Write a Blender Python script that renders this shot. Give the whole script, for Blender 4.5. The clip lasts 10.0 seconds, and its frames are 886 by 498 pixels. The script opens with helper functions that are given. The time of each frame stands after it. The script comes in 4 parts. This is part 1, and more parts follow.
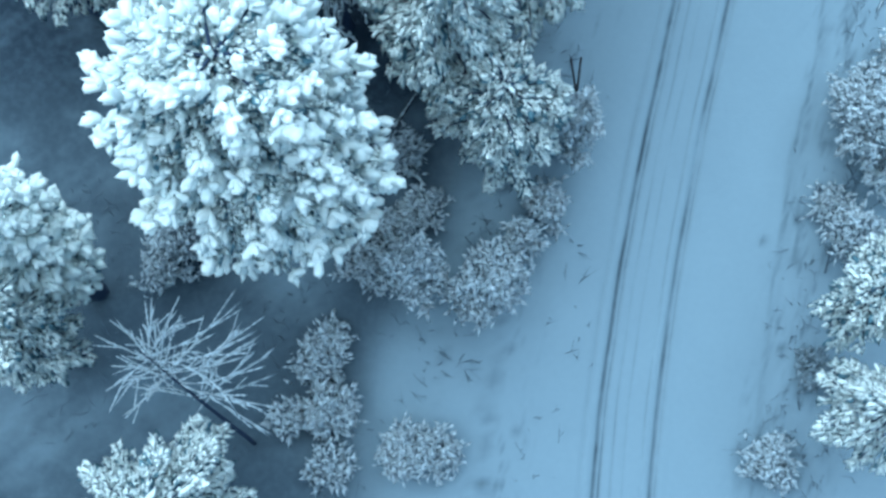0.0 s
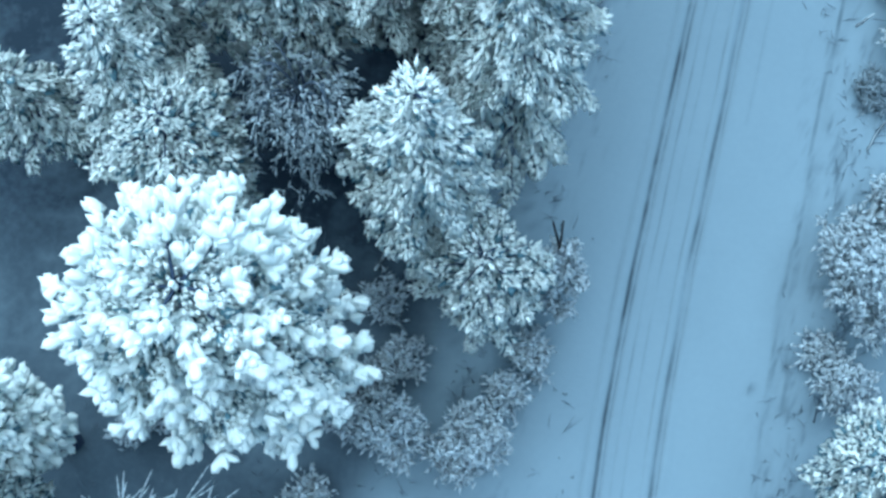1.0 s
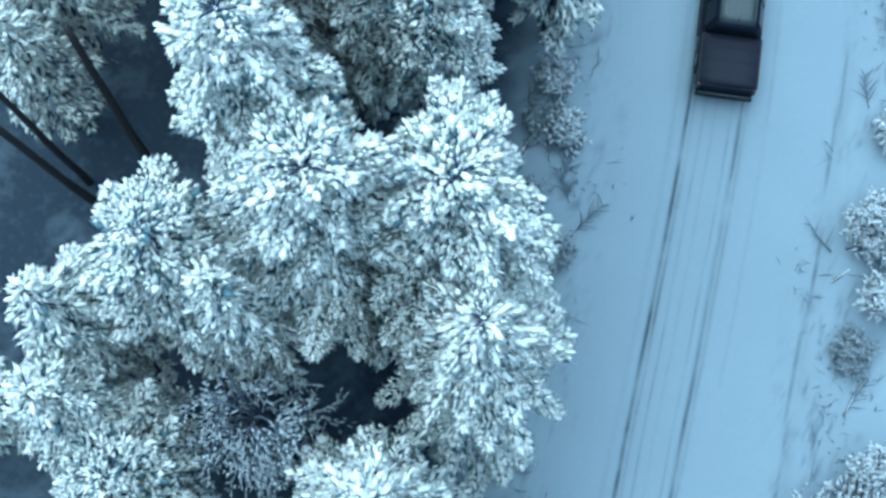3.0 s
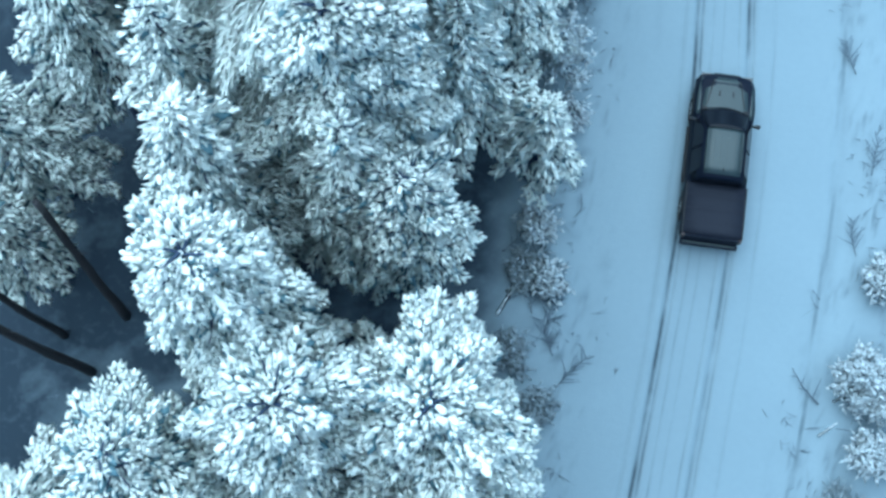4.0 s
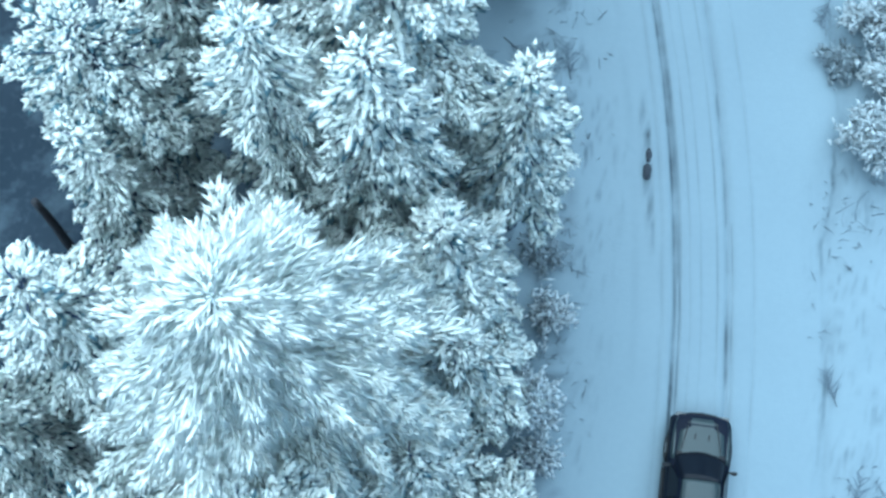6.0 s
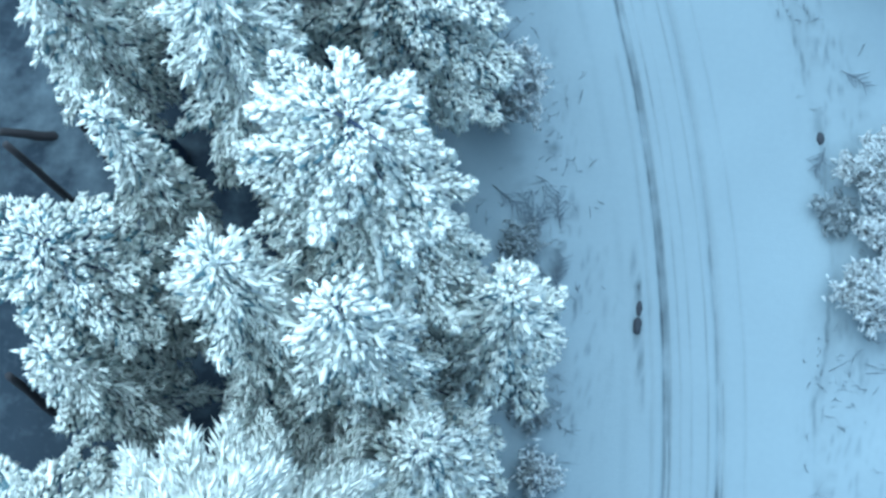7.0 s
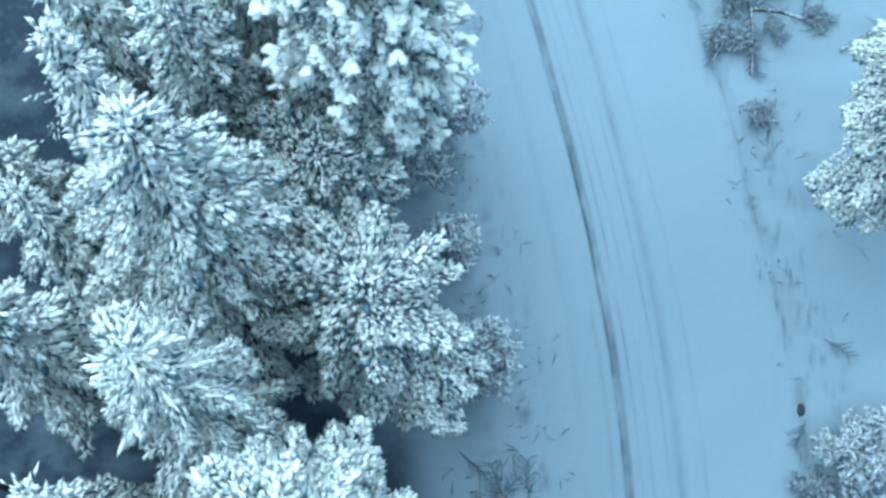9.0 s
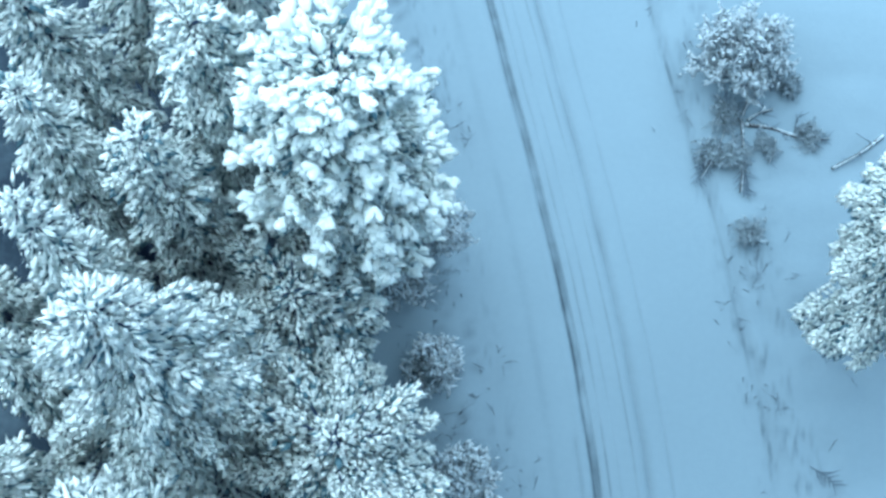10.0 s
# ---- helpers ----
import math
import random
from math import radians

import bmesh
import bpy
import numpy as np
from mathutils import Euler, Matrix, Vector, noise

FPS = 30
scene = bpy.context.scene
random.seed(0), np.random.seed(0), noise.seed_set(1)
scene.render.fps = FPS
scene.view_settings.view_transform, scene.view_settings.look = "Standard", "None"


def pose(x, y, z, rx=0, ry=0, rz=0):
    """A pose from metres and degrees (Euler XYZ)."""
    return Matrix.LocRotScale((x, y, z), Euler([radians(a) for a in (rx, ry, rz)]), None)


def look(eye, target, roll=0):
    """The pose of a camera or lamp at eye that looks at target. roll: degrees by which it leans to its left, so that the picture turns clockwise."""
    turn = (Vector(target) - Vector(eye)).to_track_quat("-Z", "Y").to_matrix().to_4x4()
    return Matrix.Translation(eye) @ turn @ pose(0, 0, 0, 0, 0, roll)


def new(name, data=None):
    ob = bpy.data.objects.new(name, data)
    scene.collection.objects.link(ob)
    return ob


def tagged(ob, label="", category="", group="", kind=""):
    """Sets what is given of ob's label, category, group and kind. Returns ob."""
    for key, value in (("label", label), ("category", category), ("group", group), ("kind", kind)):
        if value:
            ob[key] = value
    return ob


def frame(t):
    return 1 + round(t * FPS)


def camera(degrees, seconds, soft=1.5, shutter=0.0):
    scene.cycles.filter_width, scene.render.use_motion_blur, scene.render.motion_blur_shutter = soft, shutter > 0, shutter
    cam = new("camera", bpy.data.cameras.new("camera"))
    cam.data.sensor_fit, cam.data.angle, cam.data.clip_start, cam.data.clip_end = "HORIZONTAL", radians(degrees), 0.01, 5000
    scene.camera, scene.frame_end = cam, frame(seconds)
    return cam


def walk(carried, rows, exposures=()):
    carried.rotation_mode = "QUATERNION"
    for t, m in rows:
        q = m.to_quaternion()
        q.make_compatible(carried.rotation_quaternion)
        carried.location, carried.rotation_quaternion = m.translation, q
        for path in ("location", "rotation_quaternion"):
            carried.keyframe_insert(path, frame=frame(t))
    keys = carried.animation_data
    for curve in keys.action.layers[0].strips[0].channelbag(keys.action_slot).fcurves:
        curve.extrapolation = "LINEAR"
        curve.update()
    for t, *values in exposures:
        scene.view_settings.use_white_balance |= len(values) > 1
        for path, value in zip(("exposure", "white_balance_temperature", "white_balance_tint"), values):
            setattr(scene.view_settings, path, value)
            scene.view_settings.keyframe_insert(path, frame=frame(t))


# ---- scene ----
cam = camera(35.0, 10.0, soft=2.9)
PATH = [
    (0, (0.177, -7.505, 40.303), (0.114, -7.09, 38.348), -3.0),
    (0.5, (0.185, -5.101, 40.358), (0.124, -4.686, 38.403), -2.7),
    (1, (0.217, -2.932, 40.445), (0.157, -2.527, 38.487), -2.8),
    (1.5, (0.332, -0.783, 40.541), (0.268, -0.383, 38.582), -3.5),
    (2, (0.396, 1.243, 40.593), (0.333, 1.641, 38.634), -3.4),
    (2.2, (0.391, 2.052, 40.61), (0.33, 2.448, 38.65), -3.2),
    (3.3, (0.14, 6.518, 40.975), (0.102, 6.915, 39.015), -0.8),
    (3.5, (0.132, 7.392, 40.998), (0.097, 7.789, 39.038), -0.4),
    (4, (0.211, 9.632, 41.12), (0.174, 10.038, 39.162), -0.6),
    (4.5, (0.359, 11.952, 41.346), (0.317, 12.369, 39.39), -1.1),
    (5, (0.489, 14.379, 41.542), (0.442, 14.798, 39.587), -1.6),
    (5.5, (0.56, 16.889, 41.597), (0.513, 17.321, 39.645), -1.7),
    (6, (0.621, 19.153, 41.727), (0.574, 19.591, 39.776), -1.8),
    (6.2, (0.617, 20.075, 41.752), (0.572, 20.519, 39.802), -1.7),
    (7.3, (0.806, 24.93, 41.952), (0.753, 25.38, 40.004), -1.7),
    (7.5, (0.827, 25.713, 41.965), (0.774, 26.168, 40.018), -1.6),
    (8, (0.878, 27.503, 41.982), (0.824, 27.974, 40.039), -1.0),
    (8.5, (0.957, 29.024, 42.027), (0.901, 29.509, 40.088), -0.7),
    (9, (1.055, 30.666, 42.084), (0.998, 31.169, 40.149), -0.3),
    (9.5, (1.166, 32.311, 42.165), (1.106, 32.827, 40.233), 0.1),
    (10, (1.231, 33.708, 42.217), (1.17, 34.239, 40.29), 0.7),
]
walk(cam, [(t, look(eye, target, roll)) for t, eye, target, roll in PATH],
     [(0, 0.92, 4850, -12), (2.5, 1.13, 4950, -12), (4.5, 1.32, 5030, -12), (5.5, 1.36, 5080, -12), (8, 1.2, 5000, -12), (10, 1.11, 5000, -12)])

# ---- world and sun ----
SUN_ELEVATION, SUN_AZIMUTH = 66.0, 315.0        # degrees; azimuth clockwise from +y
world = bpy.data.worlds.new("world")
scene.world = world
world.use_nodes = True
wn, wl = world.node_tree.nodes, world.node_tree.links
sky = wn.new("ShaderNodeTexSky")
sky.sky_type, sky.sun_disc = "NISHITA", False
sky.sun_elevation, sky.sun_rotation = radians(SUN_ELEVATION), radians(SUN_AZIMUTH)
sky.dust_density = 2.0
wl.new(sky.outputs["Color"], wn["Background"].inputs["Color"])
wn["Background"].inputs["Strength"].default_value = 0.05
sun_data = bpy.data.lights.new("sun", "SUN")
sun_data.energy, sun_data.angle, sun_data.color = 3.0, radians(110), (1.0, 0.97, 0.97)
sun = new("sun", sun_data)
se, sa = radians(SUN_ELEVATION), radians(SUN_AZIMUTH)
sun.matrix_world = look((math.sin(sa) * math.cos(se) * 60, math.cos(sa) * math.cos(se) * 60, math.sin(se) * 60), (0, 0, 0))


# ---- materials ----
def material(name, base, rough=0.6, metal=0.0, dark=None, scale=4.0, fine=60.0, bump=0.15, bump_scale=30.0, spread=0.5,
             island=0.0, attribute=None, other=None, coat=0.0, gloss=0.5):
    """Base colour mottled at two scales towards a second colour, with fine relief; attribute mixes in another colour."""
    m = bpy.data.materials.new(name)
    m.use_nodes = True
    n, l = m.node_tree.nodes, m.node_tree.links
    b = n["Principled BSDF"]
    b.inputs["Roughness"].default_value, b.inputs["Metallic"].default_value = rough, metal
    b.inputs["Coat Weight"].default_value, b.inputs["Specular IOR Level"].default_value = coat, gloss
    geo = n.new("ShaderNodeTexCoord")
    big, small = n.new("ShaderNodeTexNoise"), n.new("ShaderNodeTexNoise")
    big.inputs["Scale"].default_value, small.inputs["Scale"].default_value = scale, fine
    big.inputs["Detail"].default_value = small.inputs["Detail"].default_value = 3
    for t in (big, small):
        l.new(geo.outputs["Object"], t.inputs["Vector"])
    both = n.new("ShaderNodeMix")
    both.inputs["Factor"].default_value = 0.4
    l.new(big.outputs["Fac"], both.inputs["A"]), l.new(small.outputs["Fac"], both.inputs["B"])
    span = n.new("ShaderNodeMapRange")
    span.inputs["From Min"].default_value, span.inputs["From Max"].default_value = 0.32, 0.68
    span.inputs["To Max"].default_value = spread
    l.new(both.outputs["Result"], span.inputs["Value"])
    mix = n.new("ShaderNodeMix")
    mix.data_type = "RGBA"
    mix.inputs["A"].default_value = (*base, 1)
    mix.inputs["B"].default_value = (*(dark or tuple(c * 0.6 for c in base)), 1)
    l.new(span.outputs["Result"], mix.inputs["Factor"])
    colour = mix.outputs["Result"]
    if island:
        vary = n.new("ShaderNodeHueSaturation")
        rnd, r2 = n.new("ShaderNodeNewGeometry"), n.new("ShaderNodeMapRange")
        l.new(rnd.outputs["Random Per Island"], r2.inputs["Value"])
        r2.inputs["To Min"].default_value, r2.inputs["To Max"].default_value = 1 - island, 1.0
        l.new(r2.outputs["Result"], vary.inputs["Value"])
        l.new(colour, vary.inputs["Color"])
        colour = vary.outputs["Color"]
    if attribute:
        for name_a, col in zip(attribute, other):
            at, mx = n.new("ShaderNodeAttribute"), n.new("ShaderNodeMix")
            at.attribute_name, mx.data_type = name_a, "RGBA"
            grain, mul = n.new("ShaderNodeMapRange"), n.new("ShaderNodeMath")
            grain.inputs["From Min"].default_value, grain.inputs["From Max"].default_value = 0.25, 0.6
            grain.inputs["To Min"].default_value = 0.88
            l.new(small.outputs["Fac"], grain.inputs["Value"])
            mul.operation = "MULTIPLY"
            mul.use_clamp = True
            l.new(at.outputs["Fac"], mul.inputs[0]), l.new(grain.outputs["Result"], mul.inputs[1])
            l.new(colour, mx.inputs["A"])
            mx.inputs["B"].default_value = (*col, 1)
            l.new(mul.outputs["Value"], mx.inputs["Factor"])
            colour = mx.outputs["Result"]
    l.new(colour, b.inputs["Base Color"])
    if bump:
        bn, bt = n.new("ShaderNodeBump"), n.new("ShaderNodeTexNoise")
        bt.inputs["Scale"].default_value, bt.inputs["Detail"].default_value = bump_scale, 4
        l.new(geo.outputs["Object"], bt.inputs["Vector"])
        bn.inputs["Strength"].default_value, bn.inputs["Distance"].default_value = bump, 0.03
        l.new(bt.outputs["Fac"], bn.inputs["Height"]), l.new(bn.outputs["Normal"], b.inputs["Normal"])
    return m


# the near-black mix colour holds forest litter and the shade under the trees
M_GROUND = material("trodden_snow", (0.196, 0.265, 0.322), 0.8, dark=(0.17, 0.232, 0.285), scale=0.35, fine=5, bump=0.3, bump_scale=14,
                    spread=0.6, attribute=("litter_shade", "packed"), other=((0.007, 0.021, 0.041), (0.030, 0.05, 0.070)))
M_SNOW = material("fresh_snow", (0.83, 0.905, 0.885), 0.8, dark=(0.74, 0.84, 0.84), scale=1.2, fine=16, bump=0.3, bump_scale=22, island=0.12)
M_FROST = material("rime_frost", (0.66, 0.75, 0.81), 0.8, dark=(0.48, 0.58, 0.66), scale=1.5, fine=20, bump=0.3, bump_scale=22, island=0.3, gloss=0.3)
M_NEEDLE = material("conifer_needles", (0.19, 0.31, 0.37), 0.85, dark=(0.10, 0.18, 0.23), scale=5, fine=40, island=0.45, gloss=0.2)
M_BARK = material("conifer_bark", (0.034, 0.055, 0.11), 0.9, dark=(0.022, 0.036, 0.07), scale=6, fine=40, bump=0.6)
M_RIME = material("thin_rime", (0.34, 0.42, 0.48), 0.85, dark=(0.22, 0.28, 0.34), scale=2, fine=20, bump=0.3, bump_scale=22, island=0.4, gloss=0.3)
M_TWIG = material("frosted_twigs", (0.10, 0.14, 0.20), 0.85, dark=(0.05, 0.07, 0.11), scale=5, fine=50, island=0.4)


# ---- mesh helpers ----
def mesh_of(name, verts, faces, mat, smooth=True):
    """A mesh from an array of vertices and an array of triangles or quads."""
    me = bpy.data.meshes.new(name)
    verts, faces = np.asarray(verts, np.float32), np.asarray(faces, np.int32)
    k = faces.shape[1]
    me.vertices.add(len(verts)), me.loops.add(faces.size), me.polygons.add(len(faces))
    me.vertices.foreach_set("co", verts.ravel())
    me.loops.foreach_set("vertex_index", faces.ravel())
    me.polygons.foreach_set("loop_start", np.arange(0, faces.size, k, dtype=np.int32))
    me.polygons.foreach_set("use_smooth", np.full(len(faces), smooth))
    me.update(calc_edges=True)
    me.materials.append(mat)
    return me


def under(name, me, parent, label=""):
    ob = new(name, me)
    ob.parent = parent
    return tagged(ob, label)


def frames_along(d):
    """Side and up vectors for unit directions d."""
    side = np.cross(d, (0.0, 0.0, 1.0)) + 1e-6
    side /= np.linalg.norm(side, axis=1)[:, None]
    return side, np.cross(side, d)


PAD_V = np.array([(-.5, 0, 0), (-.22, .5, -.1), (.25, .42, -.12), (.55, 0, -.1), (.25, -.42, -.12), (-.22, -.5, -.1), (0, 0, .62)])
PAD_F = np.array([(0, 6, 1), (1, 6, 2), (2, 6, 3), (3, 6, 4), (4, 6, 5), (5, 6, 0), (0, 1, 5), (1, 2, 5), (2, 4, 5), (2, 3, 4)])[:, ::-1]
SPRIG_V = np.array([(-.5, 0, 0), (0, .5, 0), (.6, 0, 0), (0, -.5, 0), (0, 0, .4), (0, 0, -.6)])
SPRIG_F = np.array([(0, 1, 4), (1, 2, 4), (2, 3, 4), (3, 0, 4), (1, 0, 5), (2, 1, 5), (3, 2, 5), (0, 3, 5)])[:, ::-1]


WISP_V = np.array([(-.5, 0, -.15), (.55, 0, -.2), (.06, .5, .3), (.02, -.5, .3)])
WISP_F = np.array([(0, 3, 2), (1, 2, 3), (0, 1, 3), (1, 0, 2)])


def finger_template():
    """A blunt rounded finger of snow lying along x."""
    v, f = [(-.55, 0, -.05)], []
    for x, r in ((-.30, .42), (.30, .46)):
        for k in range(5):
            a = math.tau * (k + 0.25) / 5
            v.append((x, r * math.cos(a), r * math.sin(a) * (1.0 if math.sin(a) > 0 else 0.6)))
    v.append((.58, 0, 0))
    for k in range(5):
        n = (k + 1) % 5
        f += [(0, 1 + n, 1 + k), (11, 6 + k, 6 + n), (1 + k, 1 + n, 6 + n), (1 + k, 6 + n, 6 + k)]
    return np.array(v), np.array(f)


FINGER_V, FINGER_F = finger_template()


def scatter(rng, tv, tf, pos, d, length, width, thick, jitter=0.12):
    """Copies of a small template, each stretched along its direction and a little misshapen, in one array."""
    side, up = frames_along(d)
    t = tv[None] * (1 + rng.normal(0, jitter, (len(pos), len(tv), 1)))
    v = (pos[:, None] + t[..., 0:1] * (d * length[:, None])[:, None] + t[..., 1:2] * (side * width[:, None])[:, None]
         + t[..., 2:3] * (up * thick[:, None])[:, None])
    f = tf[None] + (np.arange(len(pos)) * len(tv))[:, None, None]
    return v.reshape(-1, 3), f.reshape(-1, 3)


def tubes(paths, radii):
    """Three-sided tapering tubes along paths (n, k, 3) with radii (n, k)."""
    n, k, _ = paths.shape
    d = np.gradient(paths, axis=1).reshape(-1, 3)
    d /= np.linalg.norm(d, axis=1)[:, None] + 1e-9
    side, up = frames_along(d)
    ring = []
    for a in (0, math.tau / 3, 2 * math.tau / 3):
        ring.append(paths + (radii[..., None] * (math.cos(a) * side + math.sin(a) * up).reshape(n, k, 3)))
    v = np.stack(ring, 2).reshape(-1, 3)
    base = (np.arange(n)[:, None] * k + np.arange(k - 1)[None])[..., None] * 3
    f = []
    for a in range(3):
        b = (a + 1) % 3
        f += [np.concatenate([base + a, base + b, base + 3 + b], -1), np.concatenate([base + a, base + 3 + b, base + 3 + a], -1)]
    return v, np.stack(f, 2).reshape(-1, 3)


def join(parts):
    vs, fs, n = [], [], 0
    for v, f in parts:
        vs.append(v), fs.append(f + n)
        n += len(v)
    return np.concatenate(vs), np.concatenate(fs)


def trunk_mesh(rng, height, radius, lean=0.15, sides=9):
    zs = np.linspace(-0.3, height, 10)
    v = []
    for z in zs:
        f = max(z, 0) / height
        r = radius * (1 - 0.93 * f) * (1 + 0.35 * math.exp(-max(z, 0) * 3))
        ox, oy = lean * f * math.sin(3 * f + radius * 40), lean * f * math.cos(2 * f + radius * 70)
        for k in range(sides):
            a = math.tau * k / sides
            rr = r * (1 + 0.12 * math.sin(3 * a + z))
            v.append((ox + rr * math.cos(a), oy + rr * math.sin(a), z))
    f = []
    for i in range(len(zs) - 1):
        for k in range(sides):
            n = (k + 1) % sides
            f.append((i * sides + k, i * sides + n, (i + 1) * sides + n, (i + 1) * sides + k))
    return mesh_of("trunk", v, f, M_BARK)


def profile(style, f):
    """Crown radius, 0 to 1, at the height fraction f of the crown."""
    if style == "pine":
        return math.sqrt(max(1 - (f * 0.96) ** 2.6, 0)) * (0.72 + 0.28 * min(1, f * 3))
    if style == "round":
        return math.sqrt(max(1 - (2 * f * 0.98 - 0.9) ** 2 * 0.8, 0.05)) * (1 if f < 0.8 else (1.02 - f) / 0.22 * 0.7 + 0.3)
    if style == "laden":
        return math.sqrt(max(1 - (f * 0.95) ** 2.0, 0))
    if style in ("star", "flake"):
        return (1 - f) ** 0.6 * (0.9 + 0.1 * min(1, f * 4)) + 0.05
    return (1 - f) ** 0.74 * (0.92 + 0.08 * min(1, f * 4)) + 0.06


# per habit: whorl spacing, droop, rise, bough half-width, strands a square metre, strand length, strand width, sideways spread, loaded boughs, cap width, cap length
HABIT = {
    "spruce": (0.50, 0.74, 0.30, 0.25, 100, 0.28, 0.084, 0.70, 0.45, 0.15, 0.38),
    "star": (0.46, 0.62, 0.28, 0.22, 105, 0.40, 0.056, 0.60, 0.8, 0.075, 0.50),
    "flake": (0.66, 0.60, 0.30, 0.17, 115, 0.26, 0.070, 0.95, 1.0, 0.11, 0.40),
    "laden": (0.54, 0.60, 0.36, 0.28, 105, 0.22, 0.090, 0.80, 0.62, 0.165, 0.27),
    "pine": (0.58, 0.38, 0.45, 0.34, 85, 0.20, 0.09, 0.9, 0.35, 0.22, 0.36),
    "round": (0.52, 0.60, 0.40, 0.28, 102, 0.20, 0.082, 0.9, 0.2, 0.14, 0.28),
}


def unit(d):
    return d / (np.linalg.norm(d, axis=-1, keepdims=True) + 1e-9)


def conifer(rng, height, radius, style, dense=1.0, snow=1.0):
    """Vertex and face arrays of the limbs, needle sprays and snow of a snow-laden conifer."""
    low = height * {"pine": 0.26, "round": 0.26, "star": 0.3, "laden": 0.28}.get(style, 0.36)
    step, droop_of, rise_of, half, thick, s_len, s_wid, spread, loaded, c_wid, c_len = HABIT[style]
    coarse = 1.0 if dense > 0.5 else 1.8
    limbs, pos, dirs, caps, cap_d, cap_s, lumps, lump_d = [], [], [], [], [], [], [], []
    lobes = rng.uniform(0, math.tau, 3)
    rough = 0.4 if style == "pine" else 1.0
    z = low
    while z < height - 0.12:
        f = (z - low) / (height - low)
        reach = radius * profile(style, f)
        count = max(5, int(rng.integers(7, 10) * (0.6 + 0.55 * reach / max(radius, 0.1)) * (1.25 if style == "star" else 1.0)))
        a0 = rng.uniform(0, math.tau)
        for k in range(count):
            a = a0 + math.tau * k / count + rng.normal(0, 0.18)
            length = reach * (0.94 + rough * rng.uniform(-0.26, 0.22)) * (1 + 0.12 * rough * math.sin(2 * a + lobes[0]) + 0.1 * rough * math.sin(3 * a + lobes[1] + 3 * f))
            rise, droop = rise_of + 0.5 * f, droop_of * (1.1 - 0.6 * f) * rng.uniform(0.85, 1.2)
            zb, bend = z + rng.normal(0, 0.08), rng.normal(0, 0.12)

            def along(s):
                return np.stack([np.cos(a + bend * s) * length * s, np.sin(a + bend * s) * length * s, zb + length * (rise * s - droop * s ** 2.2)], -1)

            limbs.append(along(np.array([0, 0.5, 1.0])))
            inner = 0.12 if f > 0.6 else 0.3 if f > 0.3 else 0.45
            m = max(4, int(thick * dense / coarse ** 2 * length * (1 - inner) * 2 * (half * length * 0.62 + 0.13)))
            s = inner + (1 - inner) * rng.random(m) ** 0.85
            v = rng.uniform(-1, 1, m)
            w = half * length * (1 - s) ** 0.75 + 0.13
            out = np.stack([np.cos(a + bend * s), np.sin(a + bend * s), rise - 2.2 * droop * s ** 1.2], -1)
            side = np.array([-math.sin(a), math.cos(a), 0.0])
            pos.append(along(s) + side * (v * w)[:, None] + np.stack([np.zeros(m), np.zeros(m), -0.38 * np.abs(v) * w + rng.normal(0, 0.05, m)], -1))
            dirs.append(unit(unit(out) + side * (v * spread + rng.normal(0, 0.22, m))[:, None] + rng.normal(0, 0.12 if style in ("star", "flake") else 0.24, (m, 3)) - (0, 0, 0.15)))
            if length > 0.45 and rng.random() < loaded:
                c = np.arange(max(inner, 0.3), 1.0, c_len * 0.62 / max(length, 0.2)) + rng.uniform(0, 0.08)
                c = np.minimum(c[rng.random(len(c)) < 0.8], 1.0)
                e = unit(np.stack([np.cos(a + bend * c), np.sin(a + bend * c), rise - 2.2 * droop * c ** 1.2], -1) + rng.normal(0, 0.16, (len(c), 3)))
                caps.append(along(c) + side * rng.normal(0, 0.07, len(c))[:, None] + (0, 0, 0.04)), cap_d.append(e), cap_s.append(rng.uniform(0.65, 1.25, len(c)) * (1.1 - 0.3 * c))
            elif length > 0.3 and rng.random() < 0.5:
                caps.append(along(np.array([0.98])) + (0, 0, 0.03)), cap_d.append(unit(out[:1])), cap_s.append(np.array([0.8]))
            if style == "pine":
                for u in (0.35, 0.5, 0.62, 0.74, 0.86, 0.95, 1.02):
                    if rng.random() < 0.85:
                        lumps.append(along(np.array([u]))[0] + rng.normal(0, (0.11, 0.11, 0.05), 3) + side * rng.normal(0, 0.1 * length * (1.1 - u) + 0.04) + (0, 0, 0.05))
                        lump_d.append(unit(np.array([math.cos(a), math.sin(a), rise - 2.2 * droop * u ** 1.2]) + rng.normal(0, 0.25, 3)))
        z += step * rng.uniform(0.8, 1.2) * (1.0 if dense > 0.5 else 1.5)
    # the leading shoot
    caps.append(np.array([(0, 0, height - 0.15), (0, 0, height - 0.4)])), cap_d.append(unit(np.array([(0.15, 0.1, 0.98), (-0.1, 0.2, 0.9)]))), cap_s.append(np.array([0.9, 1.0]))
    crown_tip = rng.normal(0, 1, (60, 3)) * (0.16, 0.16, 0.2)
    pos.append(crown_tip * (1 + radius * 0.2) + (0, 0, height - 0.45)), dirs.append(unit(crown_tip + (0, 0, 0.12)))
    pos, dirs = np.concatenate(pos), np.concatenate(dirs)
    n = len(pos)
    green = rng.random(n) < {"star": 0.0, "pine": 0.12}.get(style, 0.09)
    g = green.sum()
    big = rng.uniform(0.26, 0.44, g) * coarse
    needles = scatter(rng, SPRIG_V, SPRIG_F, pos[green] * (0.95, 0.95, 1) - (0, 0, 0.13), dirs[green], big, big * 0.55, big * 0.35)
    keep = rng.random(n) < snow
    k = keep.sum()
    size = rng.uniform(0.65, 1.35, k) * coarse
